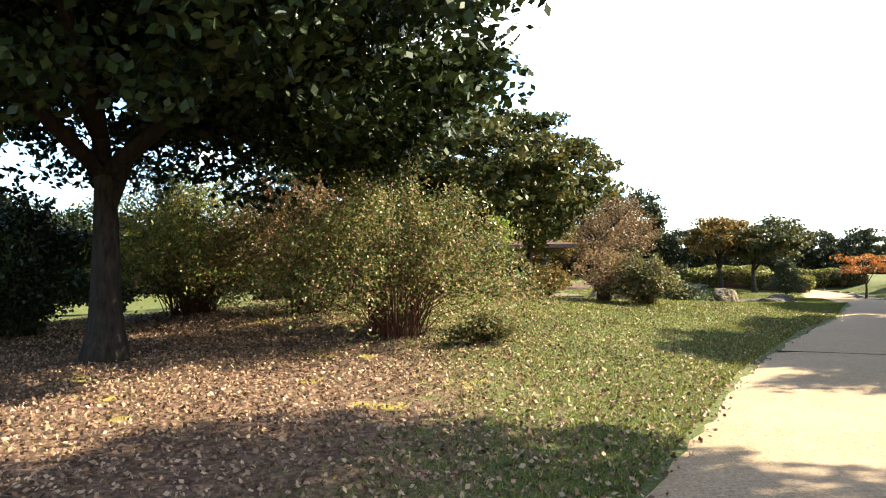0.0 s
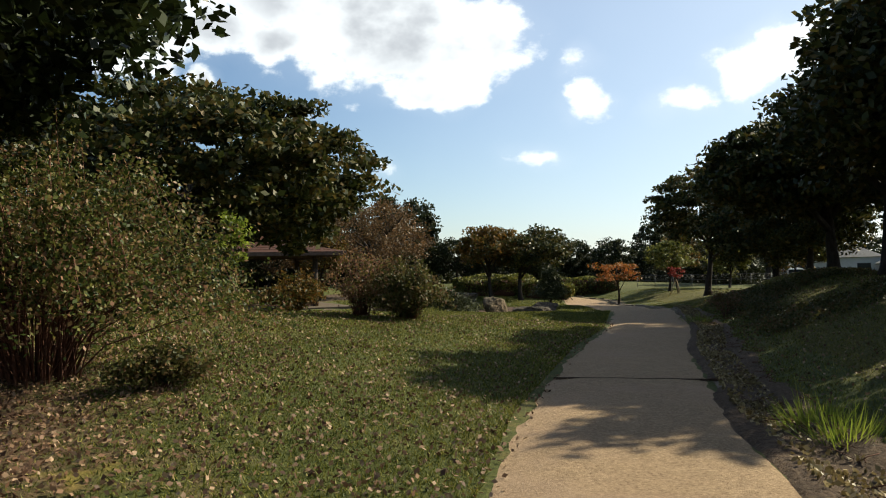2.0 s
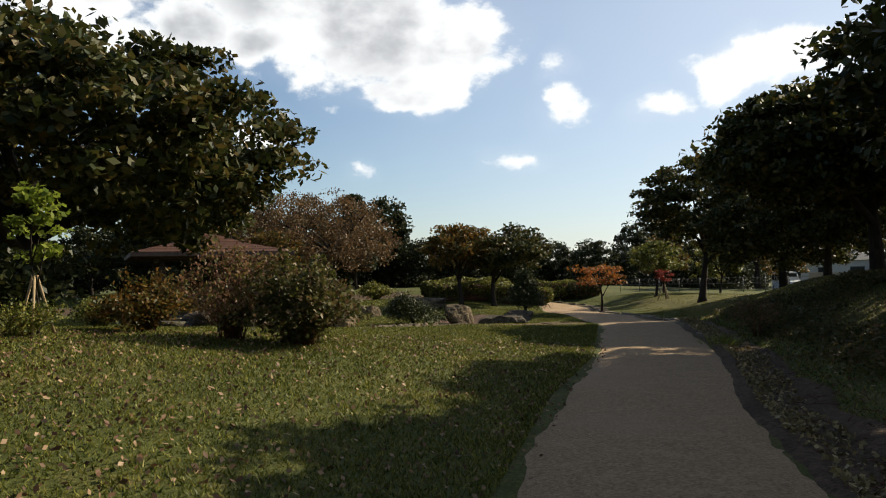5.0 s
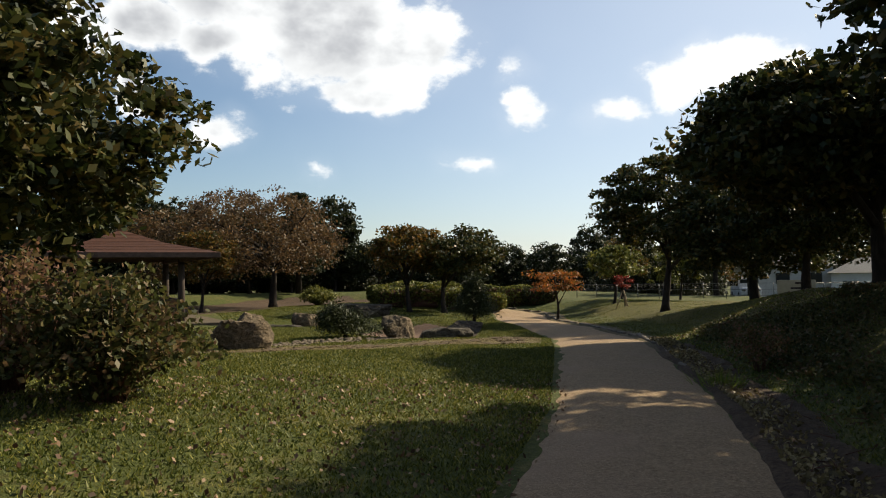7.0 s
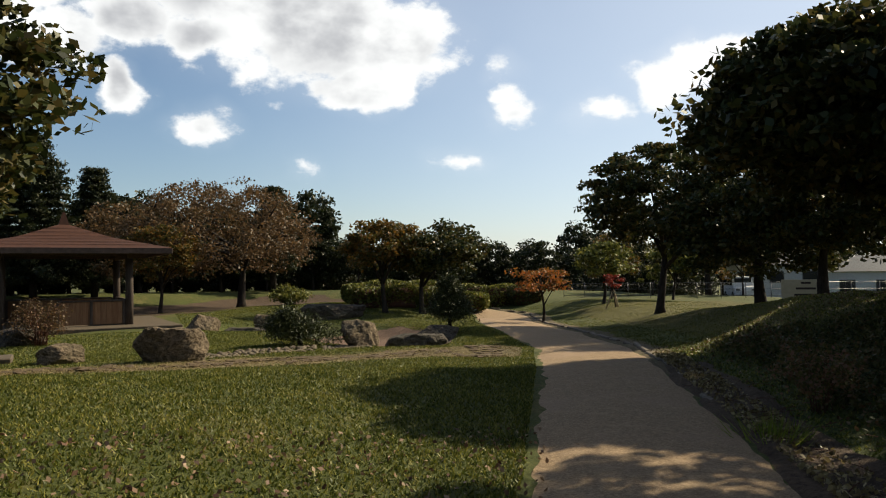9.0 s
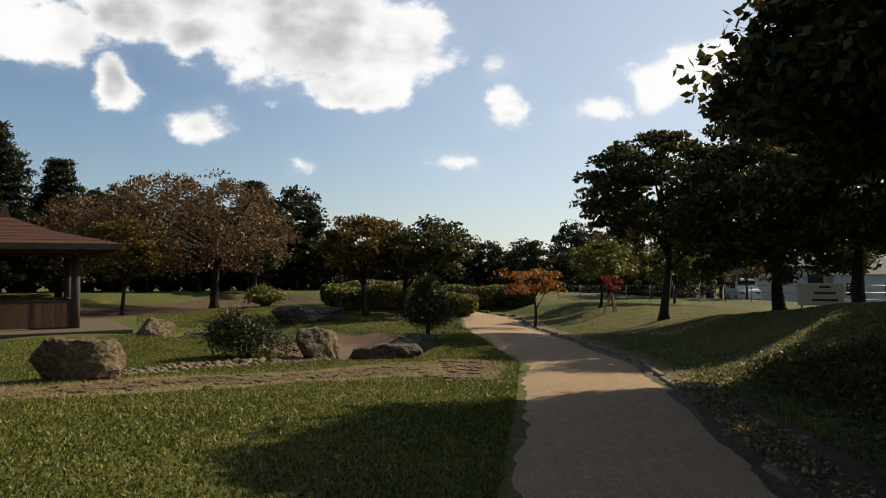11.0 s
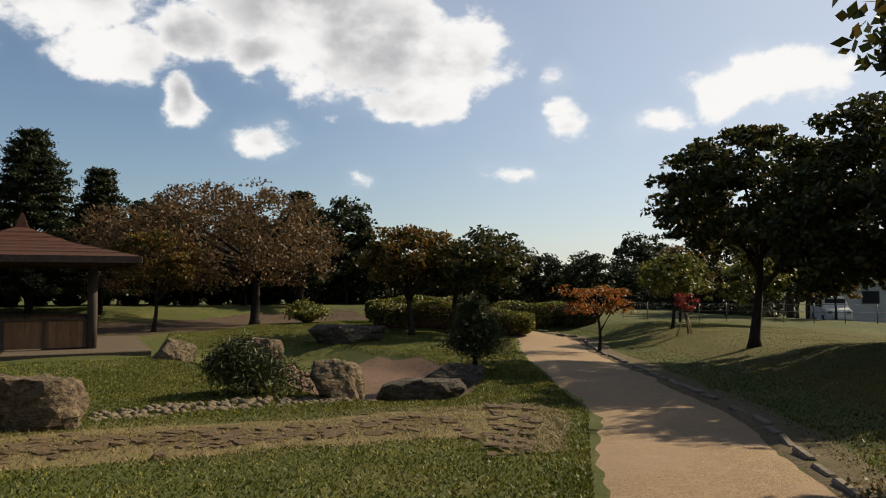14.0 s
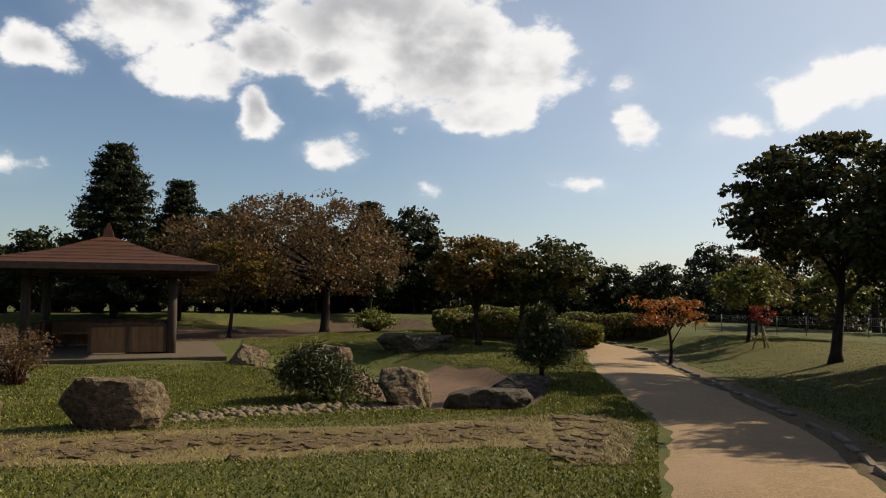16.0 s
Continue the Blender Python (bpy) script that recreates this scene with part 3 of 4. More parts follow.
make_tree("bank_tree", *spot(20.2, 22.7), 5.1, 3.5, 1.6, L_GREEN, 15, "broad-leaved tree turning brown on the bank", group="bank trees", off=(-0.8, 0.4), clumps=300, per=130, cr=0.7, size=0.12,
          trunk=0.22, flat=0.38)
make_tree("bank_tree", *spot(28.6, 35.0), 4.4, 2.5, 0.35, L_GREEN, 16, "dark broad-leaved tree with thick trunk on the bank", group="bank trees", clumps=230, per=130, cr=0.55, size=0.085, trunk=0.16, flat=0.4)
make_tree("bank_tree", *spot(26.4, 30.3), 4.5, 2.3, 0.4, L_GREEN, 17, "dark broad-leaved tree with forked limbs on the bank", group="bank trees", clumps=230, per=130, cr=0.55, size=0.085, trunk=0.15, flat=0.4)
make_tree("maple_tree", *spot(28.4, 40.5), 4.8, 2.35, 1.3, L_GREEN, 18, "slender maple with leaning trunk and yellowing crown", clumps=170, per=120, cr=0.45, size=0.09, trunk=0.13,
          lean=(0.25, 0.1), flat=0.36)
make_tree("orange_maple", 20.1, 36.4, hz(20.1, 36.4), 1.9, 1.25, 0.9, L_ORANGE, 19, "small maple in orange autumn leaf beside the path", clumps=30, per=55, cr=0.32, size=0.06, trunk=0.06,
          flat=0.4, limbs=5)
# Shade trees added mostly out of view, to darken the bank and path.
for k, (x, y, H, r) in enumerate([(22.5, 15.0, 6.5, 3.2), (24.8, 20.6, 6.5, 3.2), (19.5, 8.0, 7.0, 3.4), (16.5, 2.5, 7.0, 3.4), (14.6, 11.0, 6.3, 2.9), (16.6, 16.8, 6.0, 2.8), (26.5, 24.5, 5.5, 2.8), (28.5, 29.0, 5.0, 2.6), (20.5, 12.0, 6.0, 2.8), (19.6, 17.4, 8.0, 3.5)]):
    make_tree("bank_tree", x, y, hz(x, y), H, r, 1.6, L_GREEN, 120 + k, "dark broad-leaved tree added for shade behind the bank's crest", group="bank trees", clumps=120, per=90, cr=0.6, size=0.13, trunk=0.2)
RED_SAPLING = make_tree("red_sapling", 22.9, 36.6, hz(22.9, 36.6), 1.25, 0.38, 0.6, L_RED, 20, "small staked sapling with red leaves", category="sapling", clumps=10, per=40, cr=0.16, size=0.05, trunk=0.02, limbs=3)
make_tree("twin_tree", 16.4, 41.3, hz(16.4, 41.3), 3.35, 1.7, 1.4, L_TURN, 21, "small round tree with orange-tinged crown by the hedge", group="twin trees", clumps=80, per=90, cr=0.4, size=0.09, trunk=0.11, limbs=6)
make_tree("twin_tree", 17.75, 41.0, hz(17.75, 41.0), 3.3, 2.0, 1.3, L_GREEN, 22, "small spreading tree beside the clipped hedge", group="twin trees", off=(0.7, 0), clumps=100, per=90, cr=0.4, size=0.09, trunk=0.12, limbs=6)
make_tree("cherry_tree", 12.3, 48.3, hz(12.3, 48.3), 5.6, 5.4, 0.9, L_CHERRY, 23, "wide cherry tree with thin brown autumn leaves", off=(-1.7, 0), clumps=380, per=75, cr=0.6, size=0.08, trunk=0.2, limbs=14)
make_tree("ochre_tree", 8.8, 47.2, hz(8.8, 47.2), 3.7, 1.8, 1.1, L_TURN, 24, "small tree turning ochre behind the pavilion", clumps=90, per=90, cr=0.38, size=0.08, trunk=0.09)
make_tree("yellow_tree", 23.8, 38.5, hz(23.8, 38.5), 2.3, 1.2, 0.8, L_HEDGE, 25, "small yellow-green tree near the fence", group="fence trees", clumps=50, per=80, cr=0.35, size=0.08, trunk=0.07, limbs=5)
for k, (x, y, H) in enumerate([(25.6, 40.6, 2.5), (27.3, 39.0, 2.2), (30.5, 44.5, 3.2), (33.5, 42.0, 3.0), (36.5, 52.0, 3.6)]):
    make_tree("fence_tree", x, y, hz(x, y), H, H * 0.5, 0.7, (L_TURN, L_HEDGE, L_GREEN)[k % 3], 130 + k, "small garden tree by the park fence", group="fence trees", clumps=45, per=75, cr=0.36, size=0.09, trunk=0.06, limbs=4)


def add_stakes(tree, r, h):
    for i in range(3):
        a_ = 0.6 + i * 2.094
        part("stake", tube(bmesh.new(), [(math.cos(a_) * r, math.sin(a_) * r, -0.1), (math.cos(a_) * 0.03, math.sin(a_) * 0.03, h)], [0.02, 0.018], 7), BAMBOO, tree)


def conifer(name, x, y, H, r, seed, label):
    rng = np.random.default_rng(seed)
    t = thing(name, x, y, hz(x, y), label, "conifer", "conifers")
    part("trunk", tube(bmesh.new(), [(0, 0, -0.2), (0.03, 0, H * 0.5), (0, 0.03, H * 0.97)], [0.2, 0.12, 0.03], 9, 0.1, rng), BARK, t)
    spots = []
    h = 1.4
    while h < H:
        w = r * (1 - (h - 1.0) / (H - 0.7)) ** 0.75 * rng.uniform(0.8, 1.1) + 0.12
        k = 7
        a0 = rng.random() * 6.28
        bm = bmesh.new()
        for i in range(k):
            a_ = a0 + 6.28 * i / k
            L = w * rng.uniform(0.7, 1.15)
            d = np.array([math.cos(a_), math.sin(a_), 0])
            tube(bm, [(0, 0, h), tuple(d * L * 0.6 + (0, 0, h - 0.05)), tuple(d * L + (0, 0, h + 0.06))], [0.03, 0.02, 0.006], 5)
            m = int(110 + 190 * L)
            f = rng.random(m) ** 0.6
            q = d * (f * L)[:, None] + np.array([0, 0, h]) + rng.normal(size=(m, 3)) * np.array([0.16, 0.16, 0.09])
            spots.append(q)
        part("bough", bm, BARK, t)
        h += 0.42
    part("crown", leaves("crown", np.concatenate(spots), 0.075, rng, 0.4, 2.6), L_FAR, t)
    return t


conifer("conifer", 3.0, 57.0, 8.6, 3.5, 31, "tall dark conifer behind the pavilion roof")
conifer("conifer", 5.7, 58.5, 7.2, 2.3, 32, "slim dark conifer behind the pavilion")
conifer("conifer", 15.0, 57.0, 6.0, 1.8, 33, "dark conifer rising behind the cherry tree")


def far_wood():
    """The dark belt of trees that closes the park."""
    rng = np.random.default_rng(40)
    kinds = [make_tree("wood_tree", 8 + 5 * i, 64, hz(8 + 5 * i, 64), H, r, 1.1, L_FAR, 41 + i, "dark evergreen tree in the belt of woodland", group="woodland belt", clumps=90, per=80, cr=0.75, size=0.17,
                       trunk=0.17, limbs=5) for i, (H, r) in enumerate([(6.0, 3.0), (5.3, 2.6), (6.6, 3.1)])]
    spots = []
    for i in range(84):
        az = radians(-48 + 1.22 * i)
        if math.degrees(az) > 40:
            continue
        d = (44, 50, 57)[i % 3] + rng.uniform(-2.0, 2.5)
        spots.append((10.2 + math.sin(az) * d, 18.9 + math.cos(az) * d, rng.uniform(0.55, 0.72) * (1.0 + 0.12 * (i % 3))))
    for i in range(14):
        spots.append((-20 + rng.uniform(-3, 3), 10 + 3.6 * i, rng.uniform(0.8, 1.05)))
    for i in range(9):
        az, d = radians(41 + 4.5 * i), 50 + 9 * (i % 2)
        spots.append((10.2 + math.sin(az) * d, 18.9 + math.cos(az) * d, 0.62 + 0.12 * (i % 3)))
    under = make_bush("wood_shrub", -14, 24, hz(-14, 24), 2.2, 2.2, L_FAR, 49, "dark undergrowth shrub at the wood's edge", stems=60, per=90, low=0.0, size=0.11, group="undergrowth")
    low = [(10.2 + math.sin(radians(q)) * w, 18.9 + math.cos(radians(q)) * w, k) for q, w, k in [(-52 + 1.9 * i, 45 + 3.5 * (i % 3), 0.85 + 0.15 * (i % 4)) for i in range(49)]]
    low += [(-11.0 + 2.6 * i, 22.5 + 1.3 * (i % 2), 0.9) for i in range(5)] + [(-16 - (i % 2), 8 + 3.0 * i, 1.0) for i in range(6)]
    for x, y, k in low:
        o = copy_thing(under, pose(0, 0, 0))
        o.matrix_basis = stand(x, y, hz(x, y) - 0.05, 0, 0, rng.uniform(0, 360)) @ Matrix.Scale(k, 4)
    for i, (x, y, k) in enumerate(spots):
        o = copy_thing(kinds[i % 3], pose(0, 0, 0))
        o.matrix_basis = stand(x, y, hz(x, y) - 0.05, 0, 0, rng.uniform(0, 360)) @ Matrix.Scale(k, 4)


far_wood()

# ---- bushes ----
make_bush("bush_clover", -5.9, 16.0, hz(-5.9, 16.0), 3.4, 2.7, L_BUSH, 51, "tall arching bush with yellow-green leaves", stems=170, per=280, low=0.18, droop=0.65, group="arching bushes", size=0.045)
make_bush("bush_clover", -0.95, 12.0, hz(-0.95, 12.0), 2.95, 2.4, L_BUSHTIP, 52, "tall arching bush with reddish stems and pinkish tips", stems=170, per=300, low=0.3, droop=0.75, group="arching bushes", size=0.034)
make_bush("bush_clover", -3.1, 15.2, hz(-3.1, 15.2), 3.2, 2.4, L_BUSHBROWN, 53, "arching bush with brownish faded leaves", stems=150, per=150, low=0.25, droop=0.65, group="arching bushes", size=0.045)
make_bush("dark_shrub", -8.3, 13.4, hz(-8.3, 13.4), 2.7, 1.9, L_DARK, 54, "dense dark green shrub behind the tree", stems=70, per=330, low=0.05, size=0.06)
make_bush("dark_shrub", -10.5, 15.5, hz(-10.5, 15.5), 3.0, 2.2, L_DARK, 55, "dense dark green shrub at the lawn's end", stems=70, per=330, low=0.05, size=0.06)
make_bush("small_shrub", 0.45, 11.1, hz(0.45, 11.1), 0.42, 0.5, L_OLIVE, 56, "small glossy green shrub at the bush's foot", stems=30, per=110, low=0.1, size=0.035, sr=0.006)
make_bush("twiggy_bush", 3.9, 18.8, hz(3.9, 18.8), 1.5, 0.95, L_BUSHBROWN, 57, "twiggy brownish bush with thinning leaves on the lawn", stems=80, per=45, low=0.2, size=0.04, sr=0.008)
make_bush("olive_bush", 4.85, 18.2, hz(4.85, 18.2), 1.25, 0.95, L_OLIVE, 58, "olive green bush with a few brown leaves", stems=90, per=120, low=0.05, size=0.045, sr=0.007, droop=0.6)
make_bush("leafy_bush", 2.6, 20.4, hz(2.6, 20.4), 1.0, 0.8, L_TURN, 65, "low orange-brown bush beyond the lawn's crest", stems=50, per=80, low=0.05, size=0.05, sr=0.007)
make_bush("red_stemmed_bush", 5.6, 34.6, hz(5.6, 34.6), 1.15, 0.75, L_CHERRY, 59, "bare reddish-stemmed bush among rocks", stems=70, per=26, low=0.3, size=0.035, sr=0.007)
make_bush("round_bush", 13.9, 46.0, hz(13.9, 46.0), 0.75, 0.8, L_HEDGE, 60, "small rounded clipped bush on the lawn", stems=50, per=90, low=0.02, size=0.06)
make_bush("pavilion_shrub", 2.2, 37.5, hz(2.2, 37.5), 1.0, 1.0, L_HEDGE, 61, "low green shrub beside the pavilion", stems=50, per=90, low=0.05, size=0.06)
make_bush("bank_weed", 13.6, 19.1, hz(13.6, 19.1), 0.8, 0.5, L_BUSHBROWN, 62, "thin twiggy weed on the bank", stems=30, per=50, low=0.2, size=0.03, sr=0.004)
SAPLING = make_tree("sapling", 1.2, 19.4, hz(1.2, 19.4), 2.1, 0.5, 0.95, L_LIME, 63, "young sapling with lime green leaves and a stake", category="sapling", clumps=14, per=42, cr=0.2, size=0.07, trunk=0.022, limbs=4)
add_stakes(SAPLING, 0.3, 0.85)
add_stakes(RED_SAPLING, 0.28, 0.6)
make_bush("sapling_tuft", 1.1, 19.2, hz(1.1, 19.2), 0.5, 0.6, L_GRASS, 64, "tuft of green weeds round the sapling", stems=60, per=40, low=0.0, size=0.03, sr=0.004, category="weeds")


def hedge(x, y, L, W, Ht, rz, seed, label, mat=L_HEDGE):
    """A clipped hedge: a rounded body of twigs closely covered with leaves."""
    rng = np.random.default_rng(seed)
    t = thing("hedge", x, y, hz(x, y), label, "hedge", "hedges", rz=rz)
    bm = bmesh.new()
    bmesh.ops.create_icosphere(bm, subdivisions=3, radius=1.0)
    for v in bm.verts:
        q = (abs(v.co.x) ** 4 + abs(v.co.y) ** 4 + abs(v.co.z) ** 4) ** -0.25
        v.co = Vector((v.co.x * q * (L / 2 - 0.08), v.co.y * q * (W / 2 - 0.08), Ht / 2 - 0.1 + v.co.z * q * (Ht / 2)))
    part("core", bm, STEM, t)
    k = int(900 * L * (W + Ht))
    d = rng.normal(size=(k, 3))
    q = (np.abs(d) ** 4).sum(1) ** -0.25
    p = d * q[:, None] * np.array([L / 2, W / 2, Ht / 2]) * rng.uniform(0.93, 1.05, (k, 1)) + np.array([0, 0, Ht / 2])
    p += 0.06 * np.sin(3.1 * p[:, [1, 2, 0]] + seed)
    part("foliage", leaves("foliage", p[p[:, 2] > 0], 0.075, rng, 0.35), mat, t)


hedge(17.4, 43.0, 3.7, 1.3, 0.8, -12, 70, "clipped yellow-green hedge on the mound")
hedge(19.2, 41.9, 2.8, 1.2, 0.75, -38, 71, "clipped yellow-green hedge beside the path")
hedge(18.0, 45.2, 4.2, 1.2, 0.9, 5, 72, "clipped hedge in the second row")
hedge(22.0, 45.0, 3.2, 1.1, 0.95, -18, 73, "long dark green clipped hedge", L_HEDGE)
hedge(23.3, 43.6, 1.4, 1.1, 0.75, -10, 74, "rounded dark green clipped hedge end", L_GREEN)


def pine(name, x, y, z, H, r, pads, seed, label, lean=(0.0, 0.0)):
    """A pruned garden pine: a crooked trunk with needle pads."""
    rng = np.random.default_rng(seed)
    t = thing(name, x, y, z, label, "pine", "garden pines")
    part("trunk", tube(bmesh.new(), [(0, 0, -0.1), (0.05 + lean[0] * 0.4, 0.02, H * 0.35), (-0.04 + lean[0] * 0.8, 0, H * 0.7), (lean[0], lean[1], H * 0.95)], [0.06, 0.05, 0.035, 0.012], 9, 0.15, rng), BARK, t)
    for i in range(pads):
        f = (i + 0.4) / pads
        w = r * (1.05 - 0.72 * f) * rng.uniform(0.8, 1.1)
        a_ = i * 2.4 + seed
        c = np.array([lean[0] * f + math.cos(a_) * w * 0.5, lean[1] * f + math.sin(a_) * w * 0.5, H * (0.28 + 0.68 * f)])
        q = rng.normal(size=(900, 3)) * np.array([w * 0.36, w * 0.36, 0.10]) + c
        tagged(part("needle_pad", leaves("needle_pad", q, 0.019, rng, 0.25, 6.0), L_PINE, t), kind="stuff")
    return t


pine("garden_pine", 15.7, 33.8, hz(15.7, 33.8), 1.5, 0.66, 17, 80, "small upright pruned pine beside the dry pond")
pine("creeping_pine", 11.2, 31.6, hz(11.2, 31.6), 0.8, 0.85, 12, 81, "low spreading pine leaning over a rock", (-0.45, 0.0))


def rock(x, y, sx, sy, sz, seed, label, mat=ROCK, rz=0.0, sink=0.1):
    """A boulder with flattened faces and broken edges."""
    rng = np.random.default_rng(seed)
    bm = bmesh.new()
    bmesh.ops.create_icosphere(bm, subdivisions=4, radius=1.0)
    planes = [(Vector(rng.normal(size=3)).normalized(), rng.uniform(0.55, 0.8)) for _ in range(11)] + [(Vector((0.1, 0.05, 1)).normalized(), 0.66)]
    for v in bm.verts:
        d = v.co.normalized()
        r = 1.0
        for nrm, k in planes:
            c = nrm.dot(d)
            if c > 0.01:
                r = min(r, k / c)
        r *= 1 + 0.10 * noise.noise(d * 2.5 + Vector((seed, 0, 0))) + 0.06 * noise.noise(d * 6 + Vector((0, seed, 0))) + 0.03 * noise.noise(d * 15 + Vector((0, 0, seed)))
        v.co = Vector((d.x * r * sx * 0.68, d.y * r * sy * 0.68, d.z * r * sz * 0.75 + sz * 0.42 - sink))
    for f in bm.faces:
        f.smooth = False
    ob = part("rock", bm, mat)
    ob.matrix_basis = stand(x, y, hz(x, y), 0, 0, rz)
    return tagged(ob, label, "rock", "garden rocks")


rock(8.3, 29.35, 1.0, 0.8, 0.78, 1, "large grey-brown boulder on the lawn edge", rz=10)
rock(6.5, 29.9, 0.7, 0.6, 0.5, 2, "small mottled boulder beside a larger one")
rock(5.0, 35.0, 1.0, 0.8, 0.6, 4, "dark rounded boulder near the pavilion", ROCKD)
rock(4.2, 33.2, 0.9, 0.7, 0.4, 5, "low boulder by the red-stemmed bush", ROCKD)
rock(9.7, 38.6, 0.85, 0.7, 0.85, 6, "upright brown boulder behind the lawn")
rock(10.9, 39.4, 1.5, 0.8, 0.5, 7, "long low dark boulder", ROCKD)
rock(11.9, 39.3, 0.75, 0.6, 0.9, 8, "pointed grey boulder at the pond's head")
rock(12.35, 31.0, 0.66, 0.7, 0.78, 9, "tilted pinkish-brown boulder by the low pine", rz=-25)
rock(13.9, 31.4, 1.25, 0.8, 0.55, 10, "low dark boulder at the pond's edge", ROCKD, rz=15, sink=-0.05)
rock(15.0, 33.0, 1.2, 0.9, 0.6, 11, "rounded dark boulder beside the upright pine", ROCKD, sink=-0.05)
rock(14.3, 40.2, 1.9, 0.9, 0.65, 12, "long dark boulder at the foot of the mound", ROCKD)


# ---- pavilion ----
def pavilion():
    g = thing("pavilion", 5.6, 42.3, hz(5.6, 42.3), "open timber pavilion with red-brown pyramid roof", "pavilion", rz=8)
    part("slab", box_bm((0, 0, 0.02), (6.4, 6.4, 0.2), bevel=0.02), CONC, g, "grey concrete floor slab")
    S, E = 1.8, 2.32
    for sx in (-S, S):
        for sy in (-S, S):
            part("post", tube(bmesh.new(), [(sx, sy, 0.1), (sx + 0.01, sy, 1.2), (sx, sy, E)], [0.13, 0.12, 0.115], 14, 0.05, np.random.default_rng(3)), POSTW, g)
    for s in (-S, S):
        part("beam", box_bm((s, 0, E + 0.02), (0.14, 4.6, 0.2)), FASCIA, g)
        part("beam", box_bm((0, s, E + 0.09), (4.6, 0.13, 0.2)), FASCIA, g)
    R = 2.95
    bm = bmesh.new()
    lo = [bm.verts.new((sx * R, sy * R, E + 0.22)) for sx, sy in ((-1, -1), (1, -1), (1, 1), (-1, 1))]
    hi = [bm.verts.new((sx * 0.16, sy * 0.16, E + 1.08)) for sx, sy in ((-1, -1), (1, -1), (1, 1), (-1, 1))]
    md = [bm.verts.new((sx * R * 0.45, sy * R * 0.45, E + 0.62)) for sx, sy in ((-1, -1), (1, -1), (1, 1), (-1, 1))]
    for k in range(4):
        j = (k + 1) % 4
        bm.faces.new((lo[k], lo[j], md[j], md[k]))
        bm.faces.new((md[k], md[j], hi[j], hi[k]))
    bm.faces.new(hi)
    bm.faces.new(lo[::-1])
    roof = part("roof", bm, ROOF, g, "red-brown sheet roof")
    for k in range(4):
        a_ = 90 * k
        m = pose(0, 0, 0, 0, 0, a_)
        for j in range(1, 7):
            f = j / 7
            w = R * (1 - f) + 0.16 * f
            zz = E + 0.22 + (0.40 * f / 0.55 if f < 0.55 else 0.40 + 0.46 * (f - 0.55) / 0.45) + 0.012
            part("seam", box_bm(m @ Vector((0, -w, zz)), (2 * w - 0.03, 0.03, 0.008), a_, 0), ROOF, roof)
        part("fascia", box_bm(m @ Vector((0, -R + 0.03, E + 0.13)), (2 * R - 0.02, 0.05, 0.17), a_, 0.005), FASCIA, g)
        for j in range(-6, 7):
            part("rafter", box_bm(m @ Vector((j * 0.42, -R + 0.7, E + 0.17)), (0.05, 1.2, 0.08), a_, 0), FASCIA, g)
    bm = bmesh.new()
    bmesh.ops.create_cone(bm, cap_ends=True, segments=4, radius1=0.24, radius2=0.04, depth=0.45, matrix=Matrix.Translation((0, 0, E + 1.28)) @ pose(0, 0, 0, 0, 0, 45))
    part("finial", bm, ROOF, g, "red pointed roof finial")
    # board walls, open by the corner at the front
    def wall(x0, y0, x1, y1):
        L = math.hypot(x1 - x0, y1 - y0)
        a_ = math.degrees(math.atan2(y1 - y0, x1 - x0))
        m = pose(x0, y0, 0.14, 0, 0, a_)
        k = max(2, int(L / 0.16))
        w = part("low_wall", box_bm(m @ Vector((L / 2, 0, 0.76)), (L, 0.12, 0.06), a_), POSTW, g)
        for i in range(k):
            part("board", box_bm(m @ Vector(((i + 0.5) * L / k, 0, 0.37)), (L / k - 0.003, 0.035, 0.71), a_, 0.004), PANEL, w)
        for f in (0, 0.5, 1):
            part("stud", box_bm(m @ Vector((L * f, -0.02, 0.38)), (0.08, 0.09, 0.74), a_, 0.005), POSTW, w)
    wall(-0.25, -S, S - 0.16, -S)
    wall(S, -S + 0.15, S, S - 0.15)
    wall(-S + 0.15, S, S - 0.15, S)
    wall(-S, -0.4, -S, S - 0.15)
    for x, y, a_, L in ((1.35, 0.1, 90, 2.8), (0, 1.35, 0, 2.8)):
        b = thing("bench", 0, 0, 0, "plain brown timber bench inside the pavilion", "bench", "pavilion benches")
        b.matrix_basis = g.matrix_basis @ pose(x, y, 0.14, 0, 0, a_)
        part("seat", box_bm((0, 0, 0.40), (L, 0.36, 0.05)), PANEL, b)
        for f in (-0.42, 0, 0.42):
            part("leg", box_bm((L * f, 0, 0.19), (0.08, 0.3, 0.38)), POSTW, b)


pavilion()
step = part("stepping_slab", box_bm((0, 0, 0.02), (1.7, 0.9, 0.12), bevel=0.02), CONC)
step.matrix_basis = stand(4.7, 30.8, hz(4.7, 30.8), 0, 0, 6)
tagged(step, "flat grey concrete slab in the lawn", "paving slab")


